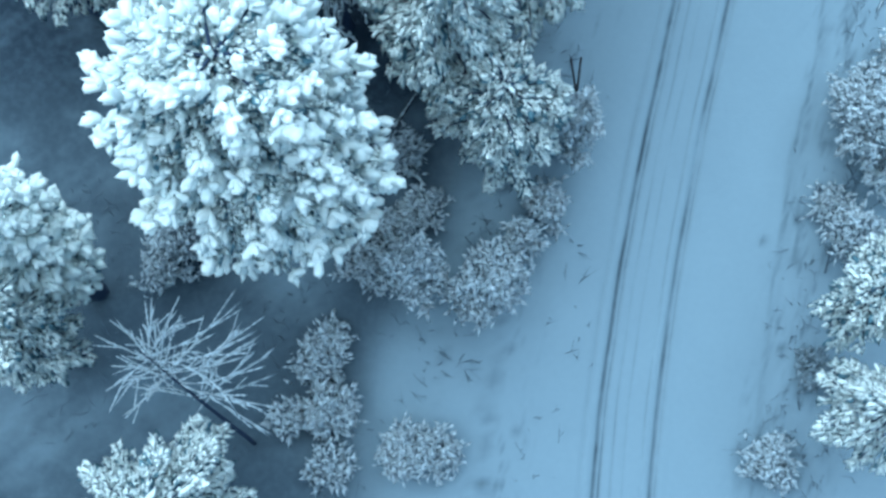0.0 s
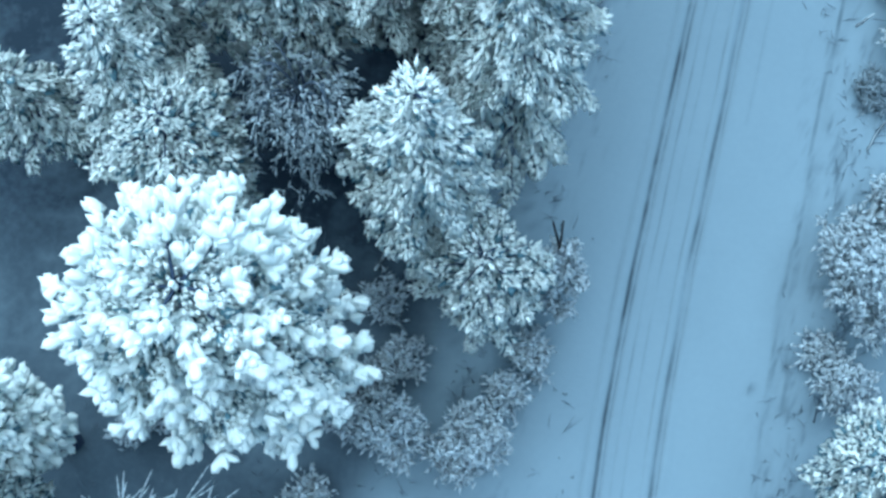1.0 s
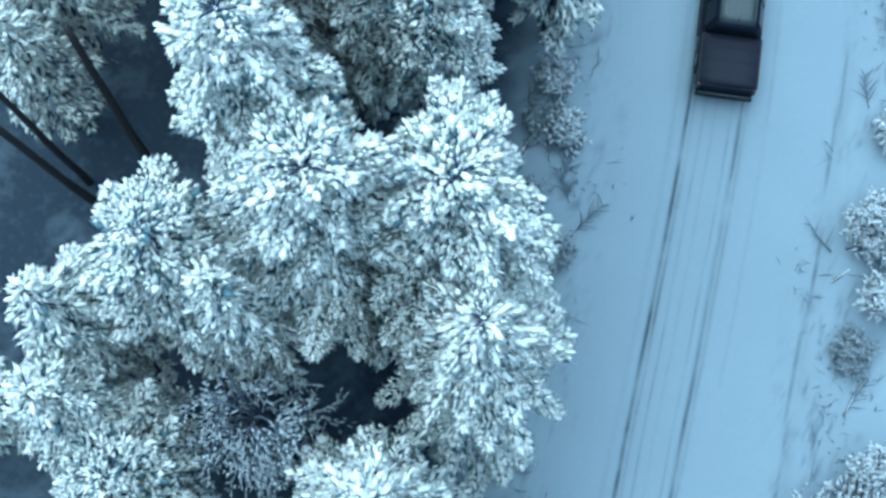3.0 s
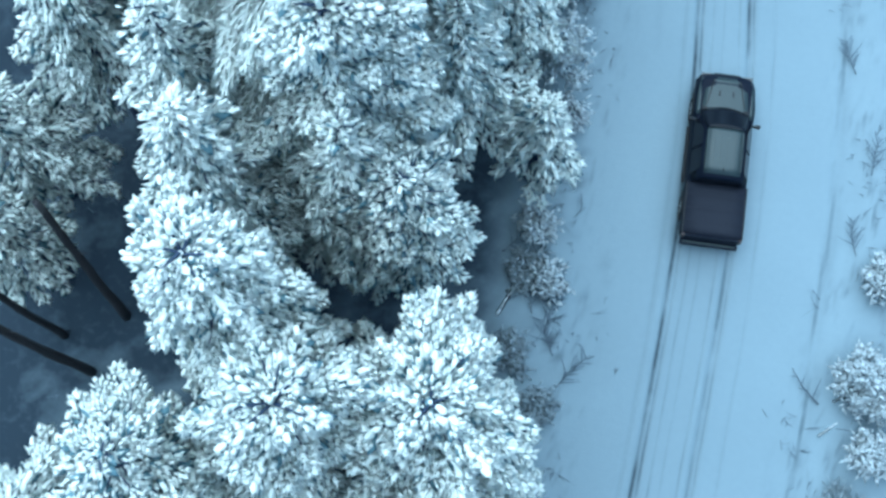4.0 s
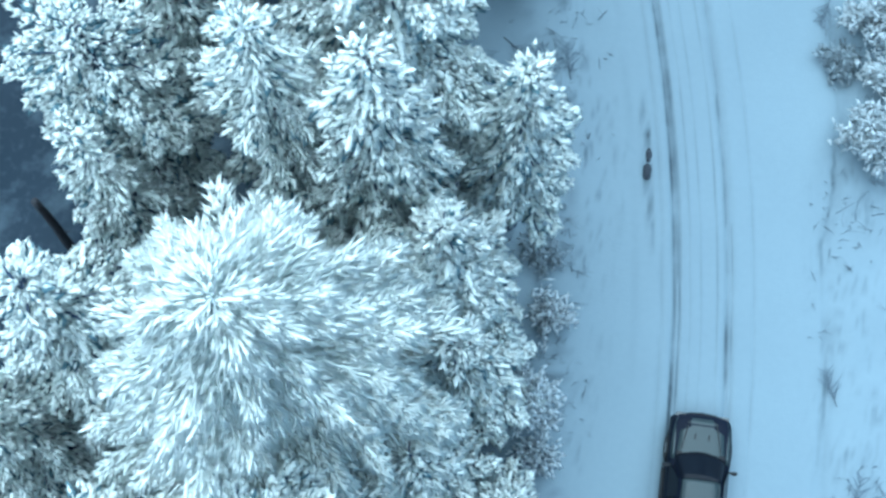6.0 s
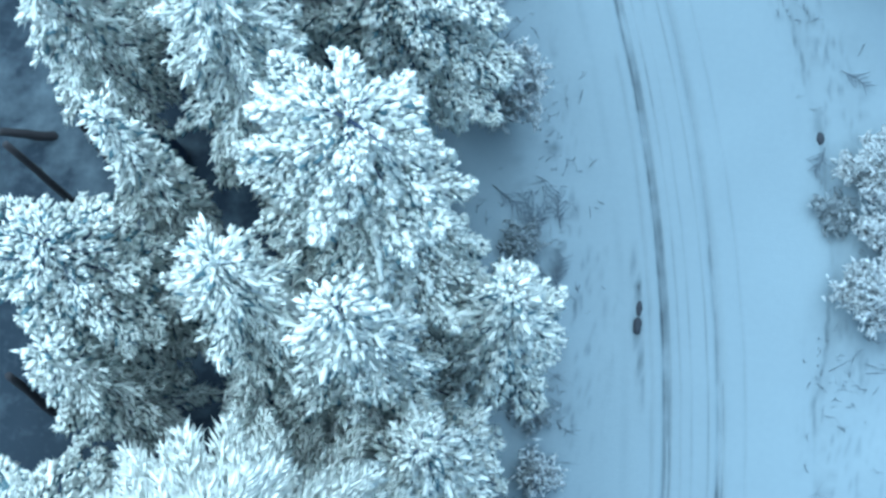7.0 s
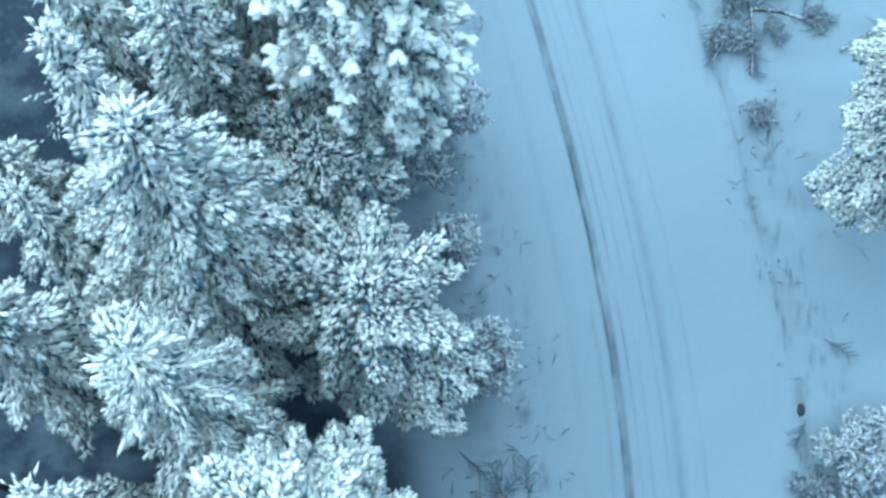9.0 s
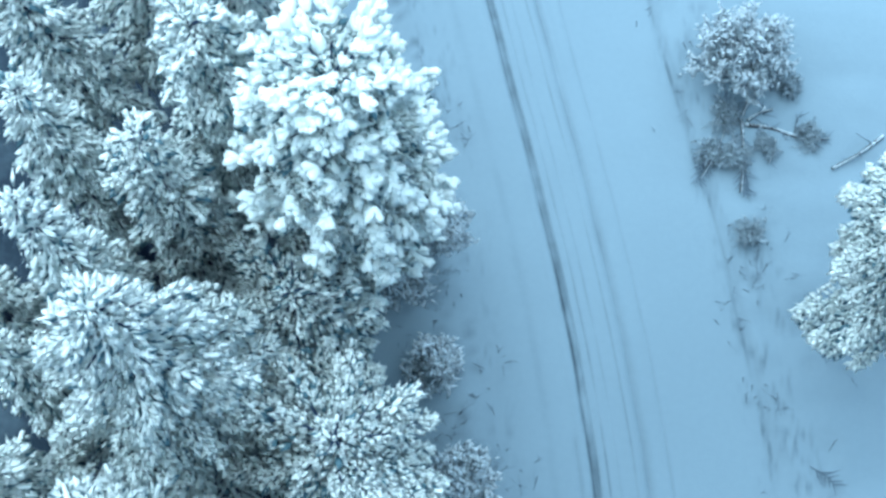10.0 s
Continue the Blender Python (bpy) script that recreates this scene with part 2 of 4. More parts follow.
    white = [scatter(rng, WISP_V, WISP_F, pos[keep], dirs[keep], size * s_len, size * s_wid * rng.uniform(0.75, 1.3, k), size * s_wid * 0.6, 0.2)]
    caps, cap_d, cap_s = np.concatenate(caps), np.concatenate(cap_d), np.concatenate(cap_s) * (0.6 + 0.4 * snow) * (1 if dense > 0.5 else 1.4)
    white.append(scatter(rng, FINGER_V, FINGER_F, caps, cap_d, cap_s * c_len, cap_s * c_wid, cap_s * c_wid * 0.8, 0.14))
    if lumps:
        lumps, lump_d = np.array(lumps), np.array(lump_d)
        # each cushion is a small fan of blunt fingers
        fan = 4
        lumps, lump_d = np.repeat(lumps, fan, 0), np.repeat(lump_d, fan, 0)
        lump_d = unit(lump_d + rng.normal(0, 0.55, lump_d.shape) * (1, 1, 0.5))
        big = rng.uniform(0.20, 0.36, len(lumps)) * (1.15 if radius > 2.8 else 1.0)
        lumps = lumps + lump_d * (big * 0.42)[:, None]
        white.append(scatter(rng, FINGER_V, FINGER_F, lumps, lump_d, big * 1.15, big * rng.uniform(0.5, 0.8, len(big)), big * 0.45, 0.14))
    limbs = np.array(limbs)
    rad = np.linspace(0.045, 0.008, 3)[None] * np.ones((len(limbs), 1)) * (0.35 if style == "star" else 0.6 + 0.2 * radius)
    return tubes(limbs, rad), needles, join(white)


def frosted_shrub(rng, height, radius, dense=1.0, snow=0.7):
    """A leafless shrub: fine branching stems whose twigs are furred with frost."""
    stems, twigs, pos, dirs = [], [], [], []
    count = int(66 * dense * max(radius, 0.35) * max(radius, 0.8))
    lobe = rng.uniform(0, math.tau, 2)
    for k in range(count):
        a, spread = rng.uniform(0, math.tau), math.sqrt(rng.uniform(0, 1))
        spread *= 1 + 0.16 * math.sin(2 * a + lobe[0]) + 0.12 * math.sin(5 * a + lobe[1])
        top = np.array([math.cos(a) * radius * spread, math.sin(a) * radius * spread,
                        height * (1 - 0.55 * min(spread, 1.1) ** 2.2) * rng.uniform(0.68, 1.06)])
        s = np.array([0, 0.55, 1.0])[:, None]
        path = top * np.concatenate([s ** 1.15, s ** 1.15, s ** 0.8], 1) + rng.normal(0, 0.05, (3, 3)) * s
        stems.append(path)
        for j in range(int(11 * dense)):
            u = rng.uniform(0.8, 1.99)
            i = int(u)
            p = path[i] + (path[i + 1] - path[i]) * (u - i)
            d = rng.normal(0, 1, 3)
            d[2] = abs(d[2]) * 0.3 - 0.2
            d += np.array([math.cos(a), math.sin(a), 0.1]) * 0.4
            d /= np.linalg.norm(d)
            ln = rng.uniform(0.15, 0.36)
            twigs.append((p, p + d * ln - (0, 0, 0.05)))
            for m in range(5):
                pos.append(p + d * ln * rng.uniform(0.0, 1.15) + rng.normal(0, 0.045, 3) + (0, 0, 0.015))
                dirs.append(d + rng.normal(0, 0.45, 3))
    stems = np.array(stems)
    rad = np.linspace(0.016, 0.005, 3)[None] * np.ones((len(stems), 1))
    pos, dirs = np.array(pos), unit(np.array(dirs))
    keep = rng.random(len(pos)) < snow
    pos, dirs = pos[keep], dirs[keep]
    size = rng.uniform(0.10, 0.24, len(pos))
    fine = tubes(np.array(twigs), np.linspace(0.009, 0.004, 2)[None] * np.ones((len(twigs), 1)))
    return join([tubes(stems, rad), fine]), None, scatter(rng, WISP_V, WISP_F, pos, dirs, size * 1.35, size * 0.40, size * 0.34, 0.2)


def weeping_tree(rng, height, radius, mains=11, fall=0.9, white=0.75):
    """A broadleaf tree in winter: a few arching limbs, side branches and hanging twigs partly lined with snow."""
    stems, rads, pos, dirs, size = [], [], [], [], []
    s = np.linspace(0, 1, 7)[:, None]

    def line(path, part):
        for i in range(1, 6, 1 if part > 0.9 else 2):
            e = path[i + 1] - path[i]
            if rng.random() < white:
                size.append(np.linalg.norm(e) * (1.25 if part > 0.9 else 2.2))
                pos.append(path[i] + e * 0.5 + (0, 0, 0.02)), dirs.append(e / (np.linalg.norm(e) + 1e-9))

    for k in range(mains):
        a, r = rng.uniform(0, math.tau), radius * rng.uniform(0.5, 1.15)
        z0, rise = height * rng.uniform(0.55, 0.85), height * rng.uniform(0.12, 0.3)
        bend = rng.normal(0, 0.5)
        path = np.concatenate([np.cos(a + bend * s) * r * s, np.sin(a + bend * s) * r * s,
                               np.minimum(z0 + rise * np.sin(s * 2.2), height) - fall * r * s ** 2.6], 1)
        stems.append(path), rads.append(np.linspace(0.05, 0.014, 7))
        line(path, 1.0)
        for j in range(9):
            u = rng.uniform(0.8, 5.98)
            i = int(u)
            p = path[i] + (path[i + 1] - path[i]) * (u - i)
            aa, ln = a + bend * u / 6 + rng.normal(0, 0.8), rng.uniform(0.4, 0.95) * radius * 0.7
            d = np.array([math.cos(aa), math.sin(aa), rng.uniform(-0.1, 0.35)])
            side = p + d * ln * s + np.array([0, 0, -0.75 * fall]) * ln * s ** 2.2
            stems.append(side), rads.append(np.linspace(0.022, 0.007, 7))
            line(side, 1.0)
            for m in range(6):
                v = rng.uniform(1.0, 5.98)
                i = int(v)
                q = side[i] + (side[i + 1] - side[i]) * (v - i)
                a3, l3 = aa + rng.normal(0, 0.9), rng.uniform(0.18, 0.45)
                twig = q + np.array([math.cos(a3), math.sin(a3), -0.2]) * l3 * s + np.array([0, 0, -0.5]) * l3 * s ** 2
                stems.append(twig), rads.append(np.linspace(0.010, 0.004, 7))
                line(twig, 0.5)
    size = np.array(size)
    return (tubes(np.array(stems), np.array(rads)), None,
            scatter(rng, PAD_V, PAD_F, np.array(pos), np.array(dirs), size, rng.uniform(0.035, 0.075, len(size)), np.full(len(size), 0.05)))


def plant(name, x, y, height, radius, style, label, category, group, dense=1.0, snow=1.0):
    rng = np.random.default_rng(int(abs(x * 131 + y * 717) * 10) + 7)
    if style == "shrub":
        limbs, needles, white = frosted_shrub(rng, height, radius, dense, snow)
    elif style == "weep":
        limbs, needles, white = weeping_tree(rng, height, radius, 20 if dense > 0.8 else 9, 1.2 if dense > 0.8 else 0.35, snow)
    else:
        limbs, needles, white = conifer(rng, height, radius, style, dense, snow)
    base = tagged(new(name), label, category, group)
    base.location = (x, y, ground_height(x, y))
    base.rotation_euler = (0, 0, rng.uniform(0, math.tau))
    if style != "shrub":
        under("trunk", trunk_mesh(rng, height * 0.98, 0.06 + 0.016 * height), base)
    tagged(under("branchwork", mesh_of("branchwork", *limbs, M_RIME if style == "shrub" and height < 0.8 else M_TWIG if style in ("shrub", "weep") else M_FROST if style in ("star", "flake") else M_BARK), base), kind="stuff")
    if needles and len(needles[1]):
        tagged(under("foliage", mesh_of("foliage", *needles, M_NEEDLE), base, "frosted grey-green needle sprays"), kind="stuff")
    tagged(under("snow_load", mesh_of("snow_load", *white, M_RIME if style == "shrub" and height < 0.8 else M_FROST if style == "shrub" or style == "weep" and dense > 0.8 else M_SNOW), base, "white snow lying on the branches"), kind="stuff")
    return base


# ---- ground ----
def left_rut(y):
    """x of the left wheel track; the road bends to the left ahead."""
    y = min(max(y, -30.0), 70.0)
    return ((((3.476e-08 * y - 1.6744e-06) * y - 1.72686e-04) * y + 6.0023e-03) * y + 7.80979e-02) * y + 4.05708


def road_left(y):
    return left_rut(y) - 2.6 - 0.35 * math.sin(y * 0.31 + 1)


def road_right(y):
    return left_rut(y) + 4.8 + 0.25 * math.sin(y * 0.4) + 0.8 * smooth(29, 36, y)


def smooth(a, b, v):
    t = min(max((v - a) / (b - a), 0.0), 1.0)
    return t * t * (3 - 2 * t)


# offset from the left wheel track, half width, depth, dirt, start, end
RUTS = ((-0.05, 0.055, 0.05, 1.0, -40, 90), (0.10, 0.035, 0.03, 0.6, -40, 60), (0.02, 0.15, 0.02, 0.22, -40, 90), (1.56, 0.06, 0.05, 0.65, -40, 34), (1.60, 0.05, 0.03, 0.28, 34, 90),
        (1.70, 0.03, 0.02, 0.4, -40, 30), (1.62, 0.14, 0.02, 0.18, -40, 90), (0.42, 0.04, 0.015, 0.25, -40, 90), (1.25, 0.04, 0.015, 0.25, -40, 90), (0.75, 0.04, 0.01, 0.16, -40, 90),
        (-0.45, 0.07, 0.015, 0.14, -40, 40), (2.35, 0.05, 0.015, 0.14, 10, 90), (0.05, 0.10, 0.02, 0.6, 28, 90), (4.45, 0.055, 0.03, 0.5, -40, 90), (4.62, 0.14, 0.03, 0.14, -40, 90), (-1.25, 0.12, 0.01, 0.1, 25, 60))


# dirt and soft shadow-like marks put into the road colour: x, y, radii, strength
SPOTS = ((5.69, 31.5, 0.15, 0.7, 1.0), (5.47, 33.3, 0.09, 0.5, 0.9), (5.82, 30.3, 0.10, 0.55, 0.9), (5.66, 32.5, 0.09, 0.5, 0.9), (5.95, 29.5, 0.07, 0.5, 0.6), (11.0, 38.1, 0.2, 0.5, 0.6), (8.2, 2.2, 0.1, 0.16, 0.7), (9.15, 2.95, 0.1, 0.4, 0.6),
         (9.2, 1.8, 0.16, 0.3, 0.6), (10.9, 17.4, 0.09, 0.3, 0.5), (10.5, 9.3, 0.1, 0.2, 0.7), (4.3, 18.0, 0.2, 0.4, 0.2), (9.6, 8.6, 0.08, 0.3, 0.5))


def ground_parts(x, y):
    """Height, dirt in the wheel tracks, and forest litter with tree shade put into its colour."""
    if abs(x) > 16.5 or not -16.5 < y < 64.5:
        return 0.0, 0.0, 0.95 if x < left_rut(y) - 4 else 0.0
    c = left_rut(y)
    off = x - c
    lft, rgt = road_left(y), road_right(y)
    wood = max(smooth(0.4, -0.9, x - lft), smooth(-0.4, 0.9, x - rgt))
    v = Vector((x, y, 0))
    h = 0.16 * wood * (noise.noise(v * 0.45) + 0.5 * noise.noise(v * 1.3)) + 0.12 * wood + 0.012 * noise.noise(v * 1.6)
    packed = 0.0
    for o, half, depth, dirt, y0, y1 in RUTS:
        o += 0 if o < 4 else 0.22 * noise.noise(Vector((2, y * 0.33, 7))) + 0.06 * noise.noise(Vector((2, y * 1.5, 7))) + 1.0 * smooth(28, 36, y)
        if y0 < y < y1 and abs(off - o) < half * 3:
            g = math.exp(-((off - o + 0.03 * noise.noise(Vector((o, y * 0.5, 3)))) / half) ** 2)
            h -= depth * g
            packed = max(packed, dirt * g * (0.75 + 1.1 * noise.noise(Vector((o * 3, y * 0.55, 1))) + 0.5 * noise.noise(Vector((x * 3, y * 2.1, o)))))
    for sx, sy, rx, ry, k in SPOTS:
        if abs(x - sx) < rx * 3 and abs(y - sy) < ry * 3:
            packed = max(packed, k * math.exp(-((x - sx) / rx) ** 2 - ((y - sy) / ry) ** 2) * (0.7 + 0.9 * noise.noise(Vector((x * 5, y * 2.5, 1)))))
    for o in (-0.28, 1.86, 1.3):
        h += 0.02 * math.exp(-((off - o) / 0.12) ** 2)
    # the wood floor is coloured dark for litter and for the trees' shade
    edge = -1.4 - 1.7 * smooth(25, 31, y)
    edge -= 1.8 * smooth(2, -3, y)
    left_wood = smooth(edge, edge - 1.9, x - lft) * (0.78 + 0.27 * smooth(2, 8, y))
    litter_shade = left_wood * min(max(0.95 + (0.38 + 0.4 * smooth(5, 0, y)) * noise.noise(v * 0.28 + Vector((5, 1, 2))) + 0.3 * noise.noise(v * 1.1) + 0.2 * noise.noise(v * 3.1), 0), 1)
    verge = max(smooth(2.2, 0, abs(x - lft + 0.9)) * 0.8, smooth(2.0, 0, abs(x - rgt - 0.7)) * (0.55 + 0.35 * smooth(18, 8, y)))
    litter_shade = max(litter_shade, verge * max(noise.noise(Vector((x * 2.1, y * 0.8, 9))) * 0.9 + 1.1 * noise.noise(Vector((x * 6.5, y * 2.6, 9))) - 0.2, 0))
    return h, min(max(packed, 0), 1), litter_shade


def ground_height(x, y):
    return ground_parts(x, y)[0]


def axis(lo, hi, fine_lo, fine_hi, fine, mid):
    a = [-1500, -600, -250, -120, -60, -35]
    x = lo
    while x < hi:
        a.append(x)
        x += fine if fine_lo <= x < fine_hi else mid
    return a + [hi, hi + 12, hi + 40, hi + 120, hi + 400, hi + 1500]


def build_ground():
    coarse = axis(-16, 16, 1.5, 11.5, 0.1, 0.3)
    xs = sorted(set(round(x, 3) for x in coarse if not 4.0 < x < 7.2) | set(round(4.0 + 0.033 * k, 3) for k in range(98)))
    ys = axis(-16, 64, -16, 64, 0.26, 0.26)
    nx, ny = len(xs), len(ys)
    v, packed, litter_shade = np.zeros((nx * ny, 3), np.float32), np.zeros(nx * ny, np.float32), np.zeros(nx * ny, np.float32)
    k = 0
    for y in ys:
        bend = left_rut(y) - 4.6
        for x in xs:
            x += bend * smooth(16, 6, abs(x - 5))      # the rows follow the wheel tracks
            h, p, q = ground_parts(x, y)
            v[k], packed[k], litter_shade[k] = (x, y, h), p, q
            k += 1
    i = (np.arange(ny - 1)[:, None] * nx + np.arange(nx - 1)[None]).ravel()
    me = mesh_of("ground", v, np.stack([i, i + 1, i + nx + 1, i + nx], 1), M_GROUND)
    for name, data in (("packed", packed), ("litter_shade", litter_shade)):
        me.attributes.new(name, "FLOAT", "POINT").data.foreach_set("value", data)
    return tagged(new("ground", me), "snow-covered forest ground with a rutted track", "ground", kind="structure")


build_ground()

# ---- trees beside the road ----
CONIFER, SHRUB = "snow-laden conifers of the roadside wood", "frosted shrubs along the road"
# x, y, height, crown radius, habit
TREES = (
    (-5.35, 1.1, 15.6, 3.0, "pine"), (-7.52, 5.87, 9.9, 1.65, "round"), (-1.50, 5.74, 14.0, 2.1, "spruce"), (0.21, 3.85, 7.5, 1.6, "round"),
    (0.48, 9.54, 13.3, 2.8, "spruce"), (-8.83, 7.45, 11.9, 2.0, "spruce"), (-12.3, 7.4, 7.6, 1.5, "spruce"), (-11.0, -1.2, 12.2, 1.2, "pine"),
    (-11.3, -3.2, 10.3, 1.4, "round"), (-7.2, -7.4, 7.8, 2.05, "round"), (10.35, -0.00, 6.7, 1.2, "round"), (10.7, -3.1, 11.0, 1.5, "spruce"),
    (-9.05, 9.44, 12.3, 1.9, "spruce"), (-6.52, 10.70, 14.1, 1.6, "round"), (-5.09, 9.80, 13.6, 1.5, "spruce"),
    (-3.2, 11.9, 15.4, 2.35, "laden"), (-0.3, 12.2, 14.2, 2.45, "laden"), (-4.88, 14.23, 16.7, 2.05, "laden"),
    (-5.64, 17.15, 15.9, 2.0, "spruce"), (-2.65, 17.7, 14.0, 1.8, "spruce"), (-1.35, 17.1, 12.2, 1.55, "round"), (1.87, 20.62, 7.3, 1.3, "spruce"),
    (-11.88, 16.52, 9.0, 1.4, "spruce"), (-11.92, 18.94, 9.8, 1.8, "spruce"), (-3.00, 19.38, 16.2, 2.2, "laden"), (-6.56, 19.55, 14.9, 1.9, "spruce"),
    (-0.51, 21.43, 11.3, 2.0, "spruce"), (0.30, 24.17, 10.5, 2.0, "spruce"), (-9.93, 21.53, 13.3, 1.9, "spruce"), (-7.8, 23.6, 16.7, 2.6, "spruce"),
    (-3.42, 22.94, 20.6, 4.4, "star"), (-1.71, 28.16, 17.7, 2.1, "spruce"), (-0.10, 26.17, 12.9, 2.2, "spruce"), (1.47, 29.48, 13.6, 1.8, "spruce"),
    (-4.20, 29.00, 16.4, 2.2, "flake"), (-8.24, 29.58, 14.2, 1.9, "round"), (-8.09, 27.43, 13.2, 1.6, "spruce"), (-6.95, 31.95, 15.8, 1.1, "spruce"),
    (-1.84, 31.59, 17.6, 2.7, "laden"), (-8.9, 35.42, 18.0, 1.55, "spruce"), (-5.04, 34.58, 18.0, 2.2, "flake"), (-1.55, 37.59, 11.8, 2.4, "round"),
    (-5.43, 38.33, 19.2, 2.8, "spruce"), (-3.18, 41.07, 10.1, 1.9, "round"), (-7.50, 40.35, 17.9, 1.4, "spruce"), (-2.25, 44.06, 16.9, 2.5, "pine"),
    (-6.42, 43.11, 14.0, 1.3, "laden"), (-5.50, 45.42, 15.4, 1.6, "laden"), (-9.24, 43.90, 14.3, 1.6, "spruce"), 
    (-8.4, 49.3, 13.5, 1.6, "spruce"), (-10.6, 47.2, 12.5, 1.8, "spruce"), (-6.2, 50.0, 12.5, 1.7, "spruce"), (-9.6, 52.0, 12.0, 1.8, "spruce"), (-9.3, 38.6, 13.0, 1.2, "spruce"), (-11.18, 40.48, 9.6, 1.6, "spruce"),
)
for x, y, h, r, style in TREES:
    plant("conifer", x, y, h, r * (1.0 if style == "pine" else 1.07), style, {"pine": "broad-crowned conifer with thick cushions of snow", "spruce": "pointed conifer with snow on every branch",
          "star": "tall conifer with frosted radiating branches", "flake": "slender conifer with snow-lined radiating branches", "laden": "rounded conifer with boughs heavy with snow", "round": "dense young conifer dusted with snow"}[style], "tree", CONIFER,
          dense=0.87, snow={"round": 0.82, "spruce": 0.93}.get(style, 1.0))

# unseen conifers added left of the wood to darken its floor with their shade
for x, y, h, r in ((-16.4, -9.1, 13, 2.0), (-17.9, -5.2, 14, 2.3), (-16.2, 0.2, 12, 1.8), (-18.1, 4.6, 16, 2.4), (-16.5, 9.9, 14, 2.1), (-18.4, 14.3, 15, 2.2), (-16.6, 20.4, 13, 1.9),
                   (-17.6, 24.6, 16, 2.5), (-16.4, 31.2, 14, 2.0), (-18.3, 34.9, 16, 2.4), (-16.6, 41.5, 13, 1.9), (-17.9, 46.4, 15, 2.2)):
    plant("conifer", x, y, h, r, "spruce", "pointed conifer added out of view to shade the wood", "tree", CONIFER, dense=0.4)

plant("conifer", 12.75, 44.6, 13.0, 3.1, "round", "broad dense conifer beside the bend, thick with snow", "tree", CONIFER, 1.0, 0.85)

plant("broadleaf_tree", -4.70, 7.61, 8.7, 1.6, "weep", "leafless tree with drooping snow-lined twigs", "tree", "", 1.0, 0.5)


plant("broadleaf_tree", -8.9, 43.2, 9.5, 1.5, "weep", "leafless tree with bare tangled branches", "tree", "", 0.6, 0.35)

# x, y, height, radius, snow
SHRUBS = (
    (2.20, 4.49, 4.3, 0.95, 0.8), (1.81, 2.52, 1.4, 0.6, 0.7), (-1.75, 2.05, 1.6, 0.7, 0.4), (-1.79, -0.11, 4.6, 1.0, 0.7),
    (0.30, -0.25, 4.5, 1.05, 0.7), (1.10, 1.23, 2.4, 0.6, 0.6), (-8.54, 0.68, 2.4, 1.0, 0.3), (-4.07, -2.25, 1.7, 0.7, 0.5),
    (-3.78, -4.03, 1.8, 0.8, 0.6), (-1.44, -4.99, 1.8, 0.9, 0.5), (8.64, -4.30, 1.5, 0.8, 0.6), (11.07, 5.18, 4.0, 1.5, 0.8),
    (11.84, 7.53, 2.9, 1.2, 0.7), (2.46, 23.89, 4.4, 0.9, 0.7), (12.21, 14.60, 1.7, 0.9, 0.5), (-1.30, 43.70, 4.0, 0.95, 0.6),
    (0.11, 41.39, 3.3, 0.85, 0.6), (1.34, 37.92, 4.7, 1.15, 0.7), (-0.37, 45.19, 5.5, 1.1, 0.6), (12.6, 32.7, 2.6, 1.2, 0.8),
    (12.8, 36.6, 2.2, 1.3, 0.8), (9.3, 47.0, 0.6, 0.42, 0.10), (8.3, 50.7, 0.4, 0.5, 0.15), (8.7, 49.5, 0.4, 0.5, 0.12), (7.9, 49.5, 0.4, 0.45, 0.12), (9.7, 49.9, 0.35, 0.35, 0.12), (10.2, 52.1, 0.4, 0.45, 0.12), (11.0, 50.4, 0.35, 0.4, 0.12), (10.4, 6.3, 2.4, 0.9, 0.45), (10.6, 2.4, 2.2, 0.9, 0.45), (8.45, 52.4, 3.6, 1.6, 0.55), (11.8, 15.2, 2.0, 0.9, 0.6), (11.5, 35.4, 0.6, 0.6, 0.4), (11.3, 11.4, 0.6, 0.7, 0.35), (-0.81, -4.95, 1.2, 0.8, 0.4), (-3.65, -5.63, 1.4, 0.7, 0.28), (-4.41, -2.78, 1.6, 0.8, 0.3), (-3.82, -4.21, 1.3, 0.65, 0.28), (-4.97, -4.4, 1.3, 0.6, 0.28), (-8.83, -0.39, 1.8, 0.9, 0.25), (-2.52, 1.39, 1.4, 0.6, 0.35), (9.9, -1.6, 0.6, 0.7, 0.3), (1.6, 15.2, 0.5, 0.6, 0.3), (1.9, 17.6, 0.5, 0.6, 0.3), (1.5, 32.0, 0.6, 0.7, 0.3), (2.1, 33.6, 0.5, 0.7, 0.3), (2.6, 28.6, 0.6, 0.6, 0.4), (0.9, 29.9, 0.6, 0.7, 0.3), (12.2, 12.9, 1.6, 0.8, 0.5), 
    (2.6, 17.4, 0.8, 0.6, 0.3), (2.2, 19.0, 1.2, 0.6, 0.35), (2.8, 22.4, 1.2, 0.6, 0.3), (3.0, 26.6, 1.4, 0.7, 0.3), 
    (13.0, 34.7, 1.6, 0.9, 0.7), (-3.2, 0.2, 1.4, 0.8, 0.3), (-2.6, 3.6, 1.2, 0.7, 0.3), (2.4, 13.6, 0.7, 0.6, 0.3), (12.6, 18.2, 1.2, 0.8, 0.4), (10.0, 3.4, 0.8, 0.6, 0.3),
)
for x, y, h, r, white in SHRUBS:
    plant("shrub", x, y, h, r, "shrub", "leafless shrub coated with frost and snow", "shrub", SHRUB, dense=1.0, snow=white)

